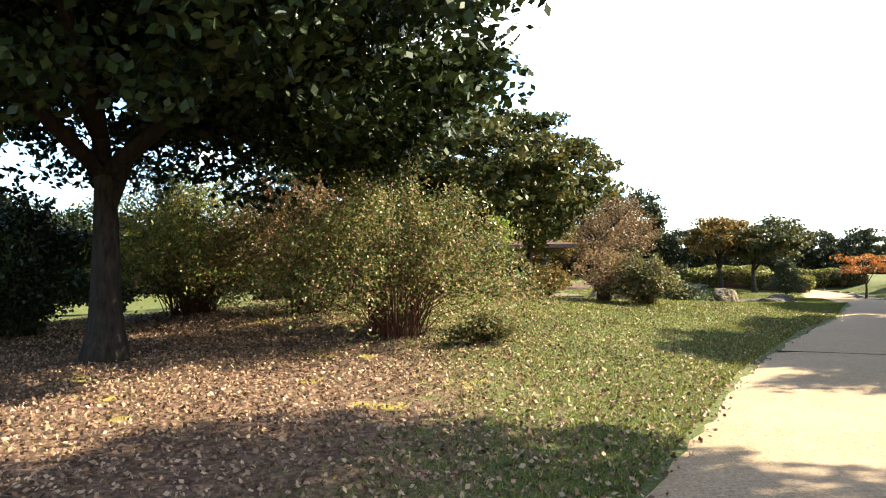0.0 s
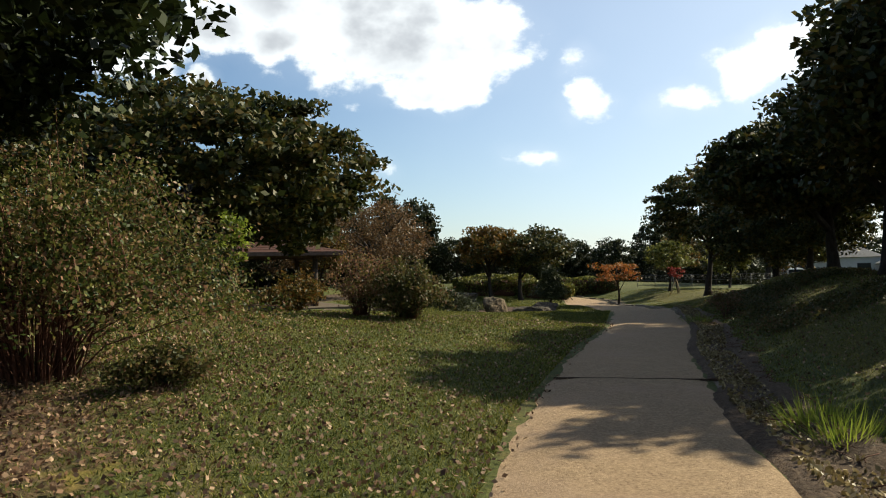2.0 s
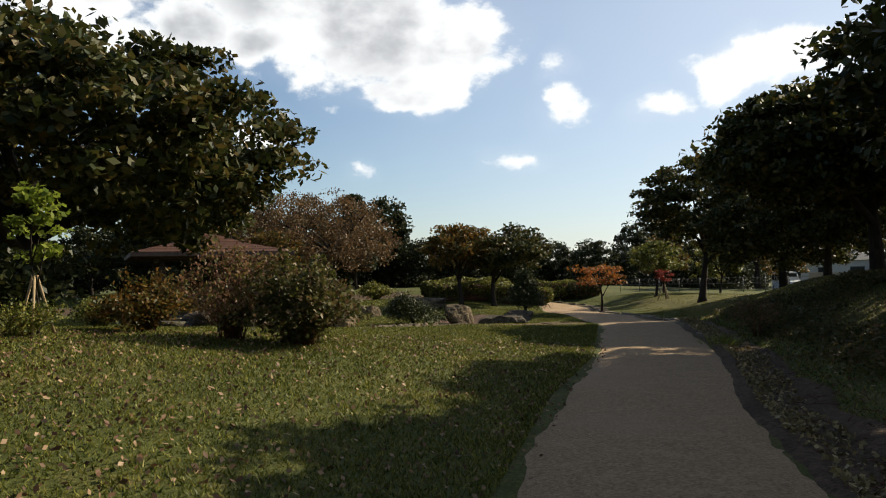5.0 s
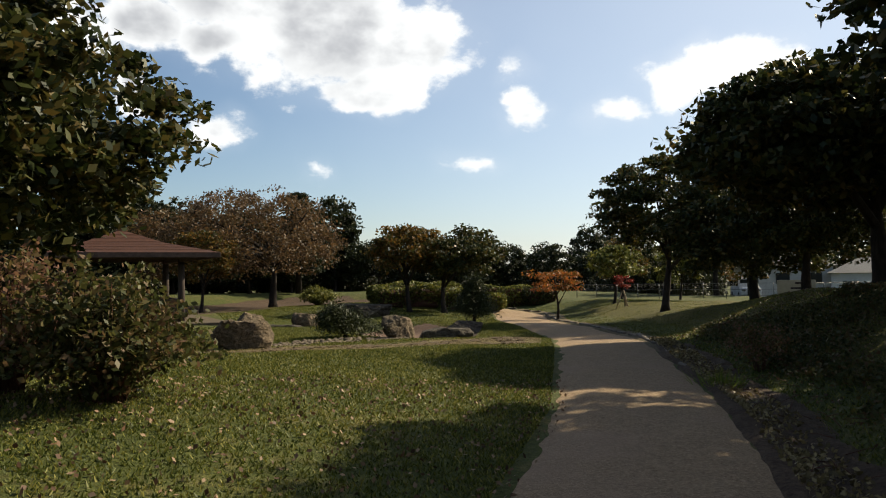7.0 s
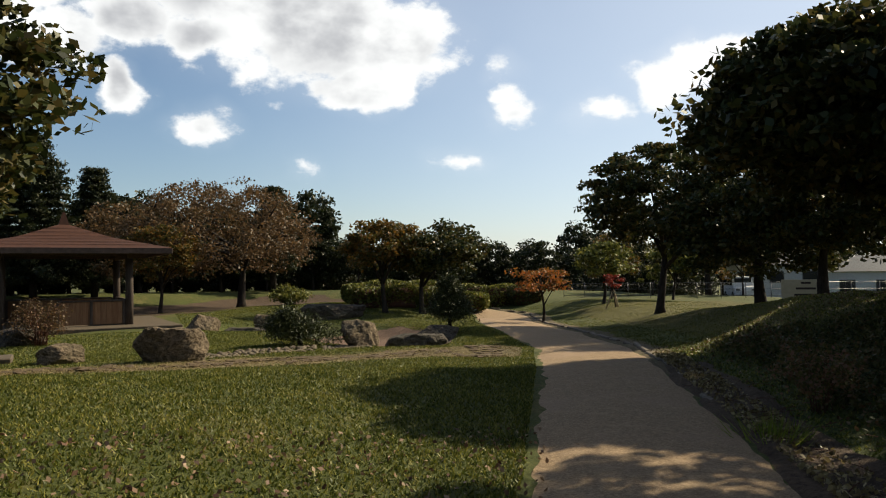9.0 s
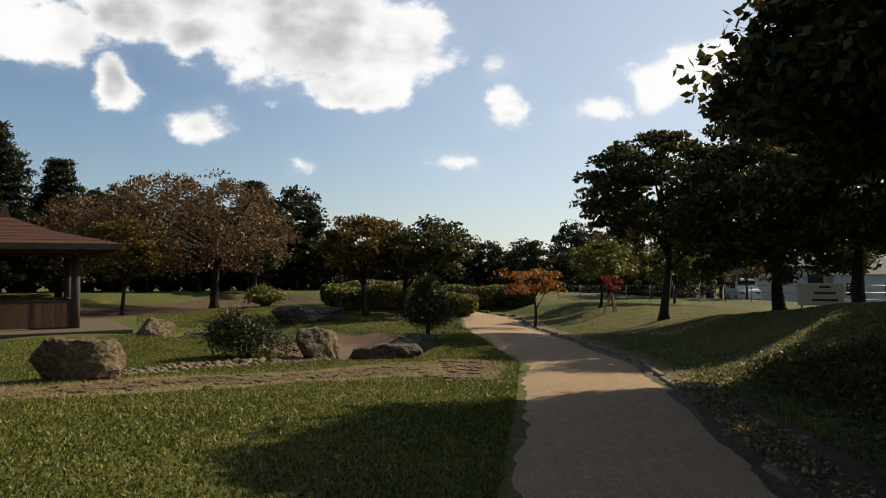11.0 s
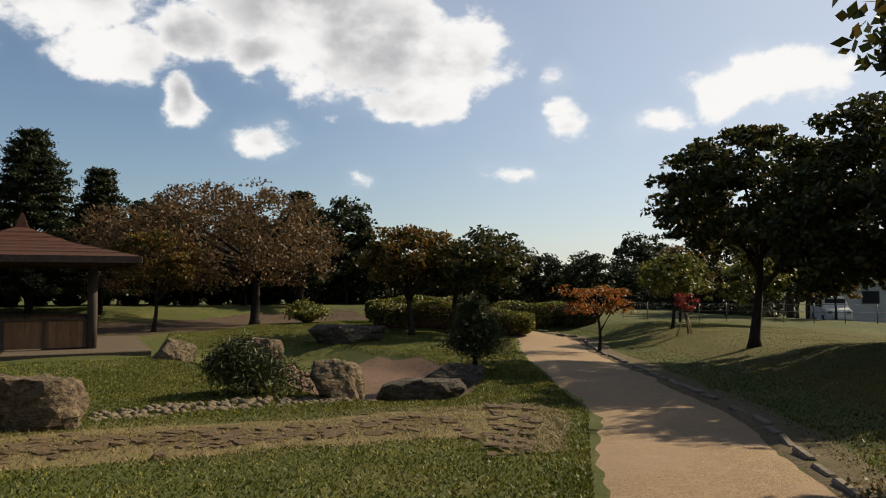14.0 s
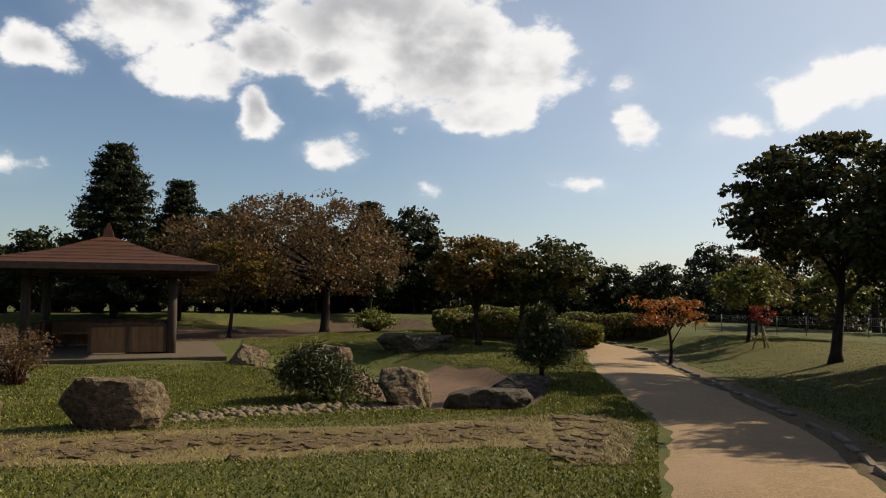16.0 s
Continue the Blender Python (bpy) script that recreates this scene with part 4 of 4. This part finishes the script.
# ---- beyond the bank: road, fence, houses, van ----
def fence():
    f = thing("fence", *spot(36.5, 62.0), "grey metal mesh fence along the park's edge", "fence", rz=-46, grow=False)
    for i in range(15):
        part("post", tube(bmesh.new(), [(i * 1.6, 0, -0.3), (i * 1.6, 0, 1.1)], [0.025, 0.025], 8), METAL, f)
    for z in (0.15, 0.6, 1.05):
        part("rail", tube(bmesh.new(), [(0, 0, z), (22.4, 0, z)], [0.016, 0.016], 6), METAL, f)
    bm = bmesh.new()
    for i in range(220):
        tube(bm, [(0.05 + i * 0.1, 0.012, 0.15), (0.05 + i * 0.1, 0.012, 1.05)], [0.004, 0.004], 3)
    tagged(part("wire", bm, METAL, f), kind="stuff")


def house(x, y, w, d, h, rz, mat, label, seed):
    hs = thing("house", *spot(x, y), label, "house", "houses", rz=rz, grow=False)
    part("wall", box_bm((0, 0, h / 2), (w, d, h), bevel=0.02), mat, hs)
    bm = bmesh.new()
    o = 0.4
    lo = [bm.verts.new(p) for p in ((-w / 2 - o, -d / 2 - o, h), (w / 2 + o, -d / 2 - o, h), (w / 2 + o, d / 2 + o, h), (-w / 2 - o, d / 2 + o, h))]
    hi = [bm.verts.new(p) for p in ((-w * 0.22, 0, h + 1.5), (w * 0.22, 0, h + 1.5))]
    for fc in ((lo[0], lo[1], hi[1], hi[0]), (lo[2], lo[3], hi[0], hi[1]), (lo[1], lo[2], hi[1]), (lo[3], lo[0], hi[0]), lo[::-1]):
        bm.faces.new(fc)
    part("roof", bm, TILE, hs)
    for fl in range(2):
        for i in range(3):
            cx, cz = -w * 0.32 + i * w * 0.32, 1.5 + fl * 2.6
            for side, yy in ((0, -d / 2 - 0.03), (1, None)):
                if side == 0:
                    win = part("window", box_bm((cx, yy, cz), (1.3, 0.08, 1.1), bevel=0), METAL, hs)
                    part("pane", box_bm((cx, yy - 0.045, cz), (1.18, 0.02, 0.98), bevel=0), DARKGLASS, win)
                elif i < 2:
                    yy = -d * 0.25 + i * d * 0.5
                    win = part("window", box_bm((-w / 2 - 0.03, yy, cz), (0.08, 1.2, 1.0), bevel=0), METAL, hs)
                    part("pane", box_bm((-w / 2 - 0.075, yy, cz), (0.02, 1.08, 0.88), bevel=0), DARKGLASS, win)
    return hs


def van(x, y, rz):
    v = thing("van", *spot(x, y), "white parked van beyond the fence", "van", rz=rz, grow=False)
    bm = bmesh.new()
    prof = [(-2.2, 0.3), (2.2, 0.3), (2.28, 0.75), (2.1, 0.98), (1.45, 1.1), (0.85, 1.82), (-2.1, 1.88), (-2.24, 1.1)]
    sides = [[bm.verts.new((px_, sy * (0.84 if pz < 1.2 else 0.74), pz)) for px_, pz in prof] for sy in (-1, 1)]
    bm.faces.new(sides[0])
    bm.faces.new(sides[1][::-1])
    for k in range(len(prof)):
        j = (k + 1) % len(prof)
        bm.faces.new((sides[0][j], sides[0][k], sides[1][k], sides[1][j]))
    bmesh.ops.recalc_face_normals(bm, faces=bm.faces)
    bmesh.ops.bevel(bm, geom=list(bm.edges), offset=0.06, segments=2, affect="EDGES")
    body = part("body", bm, PAINT, v)
    for sy in (-1, 1):
        for x0, x1 in ((-2.0, -0.8), (-0.7, 0.25), (0.32, 0.95)):
            bm = bmesh.new()
            vs = [bm.verts.new((xx, sy * (0.855 if zz < 1.2 else 0.765), zz)) for xx, zz in ((x0, 1.14), (x1 + (0.3 if x1 > 0.9 else 0), 1.14), (x1 - (0.08 if x1 > 0.9 else 0), 1.68), (x0, 1.7))]
            f = bm.faces.new(vs)
            bmesh.ops.solidify(bm, geom=[f], thickness=0.02)
            part("side_window", bm, DARKGLASS, body)
        for wx in (-1.4, 1.4):
            bm = bmesh.new()
            bmesh.ops.create_cone(bm, cap_ends=True, segments=24, radius1=0.31, radius2=0.31, depth=0.2, matrix=Matrix.Translation((wx, sy * 0.77, 0.31)) @ pose(0, 0, 0, 90))
            wh = part("wheel", bm, RUBBER, v)
            bm = bmesh.new()
            bmesh.ops.create_cone(bm, cap_ends=True, segments=16, radius1=0.19, radius2=0.17, depth=0.23, matrix=Matrix.Translation((wx, sy * 0.77, 0.31)) @ pose(0, 0, 0, 90))
            part("rim", bm, METAL, wh)
        part("headlight", box_bm((2.2, sy * 0.6, 0.8), (0.16, 0.3, 0.16), bevel=0.03), METAL, v)
    part("windscreen", box_bm(pose(1.19, 0, 1.46, 0, 49, 0) @ Vector((0, 0, 0)), (0.03, 1.3, 0.5), bevel=0), DARKGLASS, v)
    part("bumper", box_bm((2.24, 0, 0.42), (0.14, 1.6, 0.24), bevel=0.05), PAINT, v)
    return v


def sign_board():
    s = thing("sign_board", *spot(34.3, 38.2), "beige notice board with dark print", "sign", rz=-48, grow=False)
    part("board", box_bm((0, 0, 0.75), (1.7, 0.06, 0.9)), CREAM, s)
    for w, z in ((0.4, 1.05), (0.8, 0.8), (0.95, 0.52)):
        part("print", box_bm((0.15, -0.036, z), (w, 0.008, 0.09), bevel=0), INK, s)
    for x in (-0.7, 0.7):
        part("post", box_bm((x, 0.06, 0.4), (0.06, 0.06, 1.2)), METAL, s)


fence()
house(66, 70, 9, 8, 5.3, -42, WHITE, "white two-storey house with dark roof", 1)
house(71, 62, 9, 8, 5.4, -50, WHITE, "pale two-storey house with dark roof", 2)
house(74, 54, 9, 8, 5.6, -60, CREAM, "cream two-storey house with dark roof", 3)
van(52.8, 61.0, 238)
sign_board()
copy_from = make_tree("street_tree", 38, 62, hz(38, 62), 6.5, 3.0, 1.5, L_FAR, 90, "dark tree between the houses", group="street trees", clumps=90, per=80, cr=0.7, size=0.15, limbs=5)
for x, y in ((36, 47), (39, 49), (46, 72), (70, 90), (84, 76), (70, 40), (60, 28), (52, 22), (40, 12), (30, 2), (22, -8), (90, 60), (54, 66)):
    o = copy_thing(copy_from, pose(0, 0, 0))
    o.matrix_basis = stand(x, y, hz(x, y), 0, 0, x * 7)

# ---- small pieces along the ground ----


def kerb():
    rng = np.random.default_rng(100)
    k = thing("kerb", 0, 0, 0, "row of low weathered kerb stones along the path", "kerb", kind="structure")
    meshes = [from_bm("kerb_stone", box_bm((0, 0, 0), (0.10, 0.56, 0.13), bevel=0.02)) for _ in range(2)]
    run = 0.0
    for p, q in zip(LINE, LINE[1:]):
        d = (q - p) / np.hypot(*(q - p))
        L = np.hypot(*(q - p))
        for i in range(int(L / 0.6)):
            c = p + d * (i * 0.6 + 0.3) + np.array([d[1], -d[0]]) * (1.14 + rng.normal() * 0.015)
            if not 4.5 < c[1] < 43 or rng.random() < 0.15:
                continue
            o = part("kerb_stone", meshes[i % 2], KERB, k)
            o.matrix_basis = stand(c[0], c[1], hz(*c) + (-0.05 if c[1] < 20 else -0.01) + rng.normal() * 0.008, rng.normal() * 2, rng.normal() * 2, -math.degrees(math.atan2(d[0], d[1])) + rng.normal() * 2)


def joint():
    bm = bmesh.new()
    for i in range(12):
        box(bm, (-0.95 + 0.173 * i, 0.012 * math.sin(i * 1.9), 0), (0.17, 0.018 + 0.006 * math.sin(i), 0.03), 2 * math.sin(i * 2.2))
    o = part("path_joint", bm, SOIL)
    o.matrix_basis = stand(6.05, 10.9, hz(6.05, 10.9) + 0.036, 0, 0, -30)
    tagged(o, "dark timber joint strip set across the path", "joint strip", kind="structure")


def stone_mesh(seed, flat):
    bm = bmesh.new()
    bmesh.ops.create_icosphere(bm, subdivisions=1, radius=1.0)
    for v in bm.verts:
        v.co *= 1 + 0.28 * noise.noise(v.co * 1.3 + Vector((seed * 3.7, 0, 0)))
        v.co.z *= flat
        if flat < 0.4:
            v.co.z = min(v.co.z, flat * 0.45)
    for f in bm.faces:
        f.smooth = flat > 0.4
    return from_bm("stone", bm)


def stones():
    rng = np.random.default_rng(101)
    edge = thing("pebble_edging", 0, 0, 0, "band of pale set pebbles along the dry stream", "pebbles", kind="structure")
    ms = [stone_mesh(i, 0.6) for i in range(5)]
    for i in range(250):
        f = rng.random()
        w = rng.random()
        x, y = 8.9 + 3.6 * f, 29.75 + 0.75 * f + 0.62 * w - 0.1
        o = part("pebble", ms[i % 5], PEB, edge)
        k = rng.uniform(0.055, 0.09)
        o.matrix_basis = stand(x, y, hz(x, y) + 0.03 - 0.05 * (1 - w), 0, 0, rng.uniform(0, 360)) @ Matrix.Diagonal((k, k * 0.8, k, 1))
    pave = thing("flagstones", 0, 0, 0, "sunken flat stones half grown over with turf", "flagstones", kind="structure")
    ms = [stone_mesh(10 + i, 0.3) for i in range(5)]
    for i in range(290):
        x = rng.uniform(5.6, 14.6)
        y = 27.85 + 0.06 * (x - 10.6) + rng.normal() * 0.3
        if x > 13.4:
            y = rng.uniform(26.2, 29.2)
            x = 13.2 + (y - 26.0) * 0.42 + rng.uniform(-0.35, 0.35)
        o = part("flagstone", ms[i % 5], FLAG, pave)
        k = rng.uniform(0.05, 0.125)
        o.matrix_basis = stand(x, y, hz(x, y) + 0.03 + 0.02 * rng.random(), rng.normal() * 4, rng.normal() * 4, rng.uniform(0, 360)) @ Matrix.Diagonal((k * 1.3, k * 0.8, k * 0.7, 1))


def grass():
    """Short blades over the lawn, thinner with distance from the path."""
    rng = np.random.default_rng(102)
    n = 820000
    al = rng.random(n) ** 1.2 * 46.0 - 2.0
    lat = np.where(rng.random(n) < 0.72, -1.0 - 9.5 * rng.random(n) ** 1.2, 1.25 + 6 * rng.random(n) ** 1.2)
    k = np.interp(al, np.linspace(-2, 44, 60), np.linspace(-2, 44, 60))
    cx = np.interp(k, LINE[:, 1], LINE[:, 0])
    x, y = cx + lat * 0.86, k - lat * 0.5
    s, _ = lateral(x, y)
    d = np.hypot((x + 6.6) / 7.2, (y - 8) / 9.0)
    keep = ((s < -0.86 + 0.08 * np.sin(3 * y) + 0.06 * np.sin(7.3 * y)) | (s > np.where(y < 24, 1.72, 1.4))) & (rng.random(n) < np.clip((d - 0.82) * 3.5, 0.03, 1))
    keep &= (s < 1) | (rng.random(n) < 0.8)
    keep &= ~((np.abs(y - 28 - 0.06 * (x - 10.6)) < 0.8) & (x > 6) & (x < 14.8) & (rng.random(n) < 0.6)) & (pond_depth(x, y) < 0.3)
    x, y, s = x[keep], y[keep], s[keep]
    n = len(x)
    z = land(x, y)
    dist = np.hypot(x - 5, y - 5)
    h = (0.02 + 0.026 * rng.random(n)) * (1 + 0.3 * (rng.random(n) < 0.05))
    w = 0.0042 + 0.0005 * dist
    t = rng.random(n) * 6.28
    lx, ly = rng.normal(size=n) * 0.022, rng.normal(size=n) * 0.022
    b = np.stack(stretch_from_eye(x, y, z - 0.005)[:3], -1)
    u = np.stack([np.cos(t), np.sin(t), np.zeros(n)], -1) * w[:, None]
    v = np.stack([b - u, b + u, b + np.stack([lx, ly, h], -1)], 1).reshape(-1, 3)
    m = 150000
    x, y = rng.uniform(0, 17.5, m), rng.uniform(29.5, 47, m)
    q, _ = lateral(x, y)
    ok = (q < -1.1) & (pond_depth(x, y) < 0.3) & (np.maximum(np.abs(x - 5.6), np.abs(y - 42.3)) > 3.7)
    x, y = x[ok], y[ok]
    m = len(x)
    b = np.stack(stretch_from_eye(x, y, land(x, y) - 0.005)[:3], -1)
    t = rng.random(m) * 6.28
    u = np.stack([np.cos(t), np.sin(t), np.zeros(m)], -1) * 0.02
    far = np.stack([b - u, b + u, b + np.stack([rng.normal(size=m) * 0.03, rng.normal(size=m) * 0.03, 0.03 + 0.035 * rng.random(m)], -1)], 1).reshape(-1, 3)
    v = np.concatenate([v, far])
    n += m
    tagged(part("grass", mesh_np("grass", v, np.arange(3 * n).reshape(n, 3)), L_GRASS), "short green lawn grass with dry yellow blades", "grass", kind="stuff")


def straw():
    """Dead grass over the old paving."""
    rng = np.random.default_rng(105)
    m = 60000
    x = rng.uniform(5.4, 15.0, m)
    y = 28.0 + 0.06 * (x - 10.6) + rng.normal(size=m) * 0.42
    side = x > 13.3
    y = np.where(side, rng.uniform(26.3, 29.3, m), y)
    q, _ = lateral(x, y)
    ok = q < -1.25
    x, y = x[ok], y[ok]
    m = len(x)
    b = np.stack(stretch_from_eye(x, y, land(x, y) + 0.015)[:3], -1)
    t = rng.random(m) * 6.28
    d = np.stack([np.cos(t), np.sin(t), np.zeros(m)], -1)
    e_ = np.stack([-np.sin(t), np.cos(t), np.zeros(m)], -1)
    v = np.stack([b - d * 0.008, b + d * 0.008, b + e_ * rng.uniform(0.03, 0.13, (m, 1)) + np.stack([np.zeros(m), np.zeros(m), rng.uniform(0.0, 0.06, m)], -1)], 1).reshape(-1, 3)
    tagged(part("straw", mesh_np("straw", v, np.arange(3 * m).reshape(m, 3)), L_STRAW), "dead straw-coloured grass over old paving", "straw", kind="stuff")


def litter():
    rng = np.random.default_rng(103)
    n = 95000
    x = np.concatenate([rng.uniform(-14, 4.5, n), rng.uniform(-6, 14, 22000), rng.uniform(5, 21, 12000)])
    y = np.concatenate([rng.uniform(0.5, 17, n), rng.uniform(3, 20, 22000), rng.uniform(4, 26, 12000)])
    m = len(x)
    s, _ = lateral(x, y)
    d = np.hypot((x + 6.6) / 7.2, (y - 8) / 9.0)
    main = np.arange(m) < n
    keep = np.where(main, (rng.random(m) < np.clip(1.75 - d * 1.1, 0, 1)) & (s < -0.9), np.where(np.arange(m) < n + 22000, s < -0.8, (s > 1.2) & (s < 6)))
    x, y = x[keep], y[keep]
    p = np.stack(stretch_from_eye(x, y, land(x, y) + 0.018 + 0.02 * rng.random(len(x)))[:3], -1)
    tagged(part("fallen_leaves", leaves("fallen_leaves", p, 0.032, rng, 0.5, 1.5), L_FALLEN), "scattered dry brown fallen leaves", "leaves", kind="stuff")


def tufts():
    rng = np.random.default_rng(104)
    for x, y in ((5.9, 7.6), (6.2, 8.2), (12.4, 18.6)):
        k = 160
        b = np.stack([rng.normal(size=k) * 0.12, rng.normal(size=k) * 0.12, np.zeros(k)], -1)
        t = b * 1.8 + rng.normal(size=(k, 3)) * 0.06 + np.array([0, 0, 0.24])
        u = np.stack([np.cos(np.arange(k)), np.sin(np.arange(k)), np.zeros(k)], -1) * 0.008
        v = np.stack([b - u, b + u, t], 1).reshape(-1, 3)
        o = part("grass_tuft", mesh_np("grass_tuft", v, np.arange(3 * k).reshape(k, 3)), L_LIME)
        o.matrix_basis = stand(x, y, hz(x, y) - 0.02)
        tagged(o, "bright green tuft of long grass by the ditch", "grass tuft", "grass tufts")


def along_path(n, y_lo, y_hi, s_lo, s_hi, rng):
    """Random plan points beside the path: between two distances from its middle."""
    y = rng.uniform(y_lo, y_hi, n)
    x = np.interp(y, LINE[:, 1], LINE[:, 0])
    d = np.interp(y + 0.2, LINE[:, 1], LINE[:, 0]) - np.interp(y - 0.2, LINE[:, 1], LINE[:, 0])
    nx, ny = 0.4 / np.hypot(0.4, d), -d / np.hypot(0.4, d)
    s = rng.uniform(s_lo, s_hi, n)
    return x + nx * s, y + ny * s


def ditch_litter():
    """Leaves and twigs washed together in the ditch."""
    rng = np.random.default_rng(106)
    x, y = along_path(9000, 3.5, 25, 1.1, 1.62, rng)
    keep = rng.random(len(x)) < 0.35 + 0.6 * (np.sin(2.3 * y + 1.1 * x) > -0.2)
    x, y = x[keep], y[keep]
    p = np.stack(stretch_from_eye(x, y, land(x, y) + 0.055 + 0.035 * rng.random(len(x)))[:3], -1)
    tagged(part("ditch_leaves", leaves("ditch_leaves", p, 0.034, rng, 0.4, 1.6), L_STRAW), "dry brown leaves gathered in the ditch", "leaves", kind="stuff")
    bm = bmesh.new()
    x, y = along_path(260, 3.5, 22, 1.15, 2.1, rng)
    for px, py in zip(x, y):
        q = Vector([float(v) for v in stretch_from_eye(px, py, hz(px, py) + 0.07)[:3]])
        t, L = rng.random() * 6.28, rng.uniform(0.08, 0.35)
        d = Vector((math.cos(t), math.sin(t), rng.normal() * 0.15)) * L
        tube(bm, [q, q + d * 0.5 + Vector((0, 0, 0.012)), q + d], [0.005, 0.004, 0.002], 4)
    tagged(part("ditch_twigs", bm, STEM), "thin dead twigs lying in the ditch", "twigs", kind="stuff")


def bank_growth():
    """Low leafy weeds in patches over the near bank."""
    rng = np.random.default_rng(107)
    cx, cy = along_path(520, 15, 25.5, 2.3, 6.0, rng)
    keep = np.sin(1.1 * cx - 0.7 * cy) + np.sin(0.9 * cy + 2) > -0.5
    cx, cy = cx[keep], cy[keep]
    per = 110
    x = np.repeat(cx, per) + rng.normal(size=len(cx) * per) * 0.17
    y = np.repeat(cy, per) + rng.normal(size=len(cx) * per) * 0.17
    h = np.repeat(rng.uniform(0.04, 0.18, len(cx)), per) * rng.random(len(x)) ** 0.7
    p = np.stack(stretch_from_eye(x, y, land(x, y) + 0.02 + h)[:3], -1)
    tagged(part("bank_weeds", leaves("bank_weeds", p, 0.042, rng, 0.45, 1.5), L_OLIVE), "low leafy brown-green weeds covering the bank", "weeds", kind="stuff")


joint()
kerb()
stones()
grass()
straw()
litter()
ditch_litter()
bank_growth()
tufts()
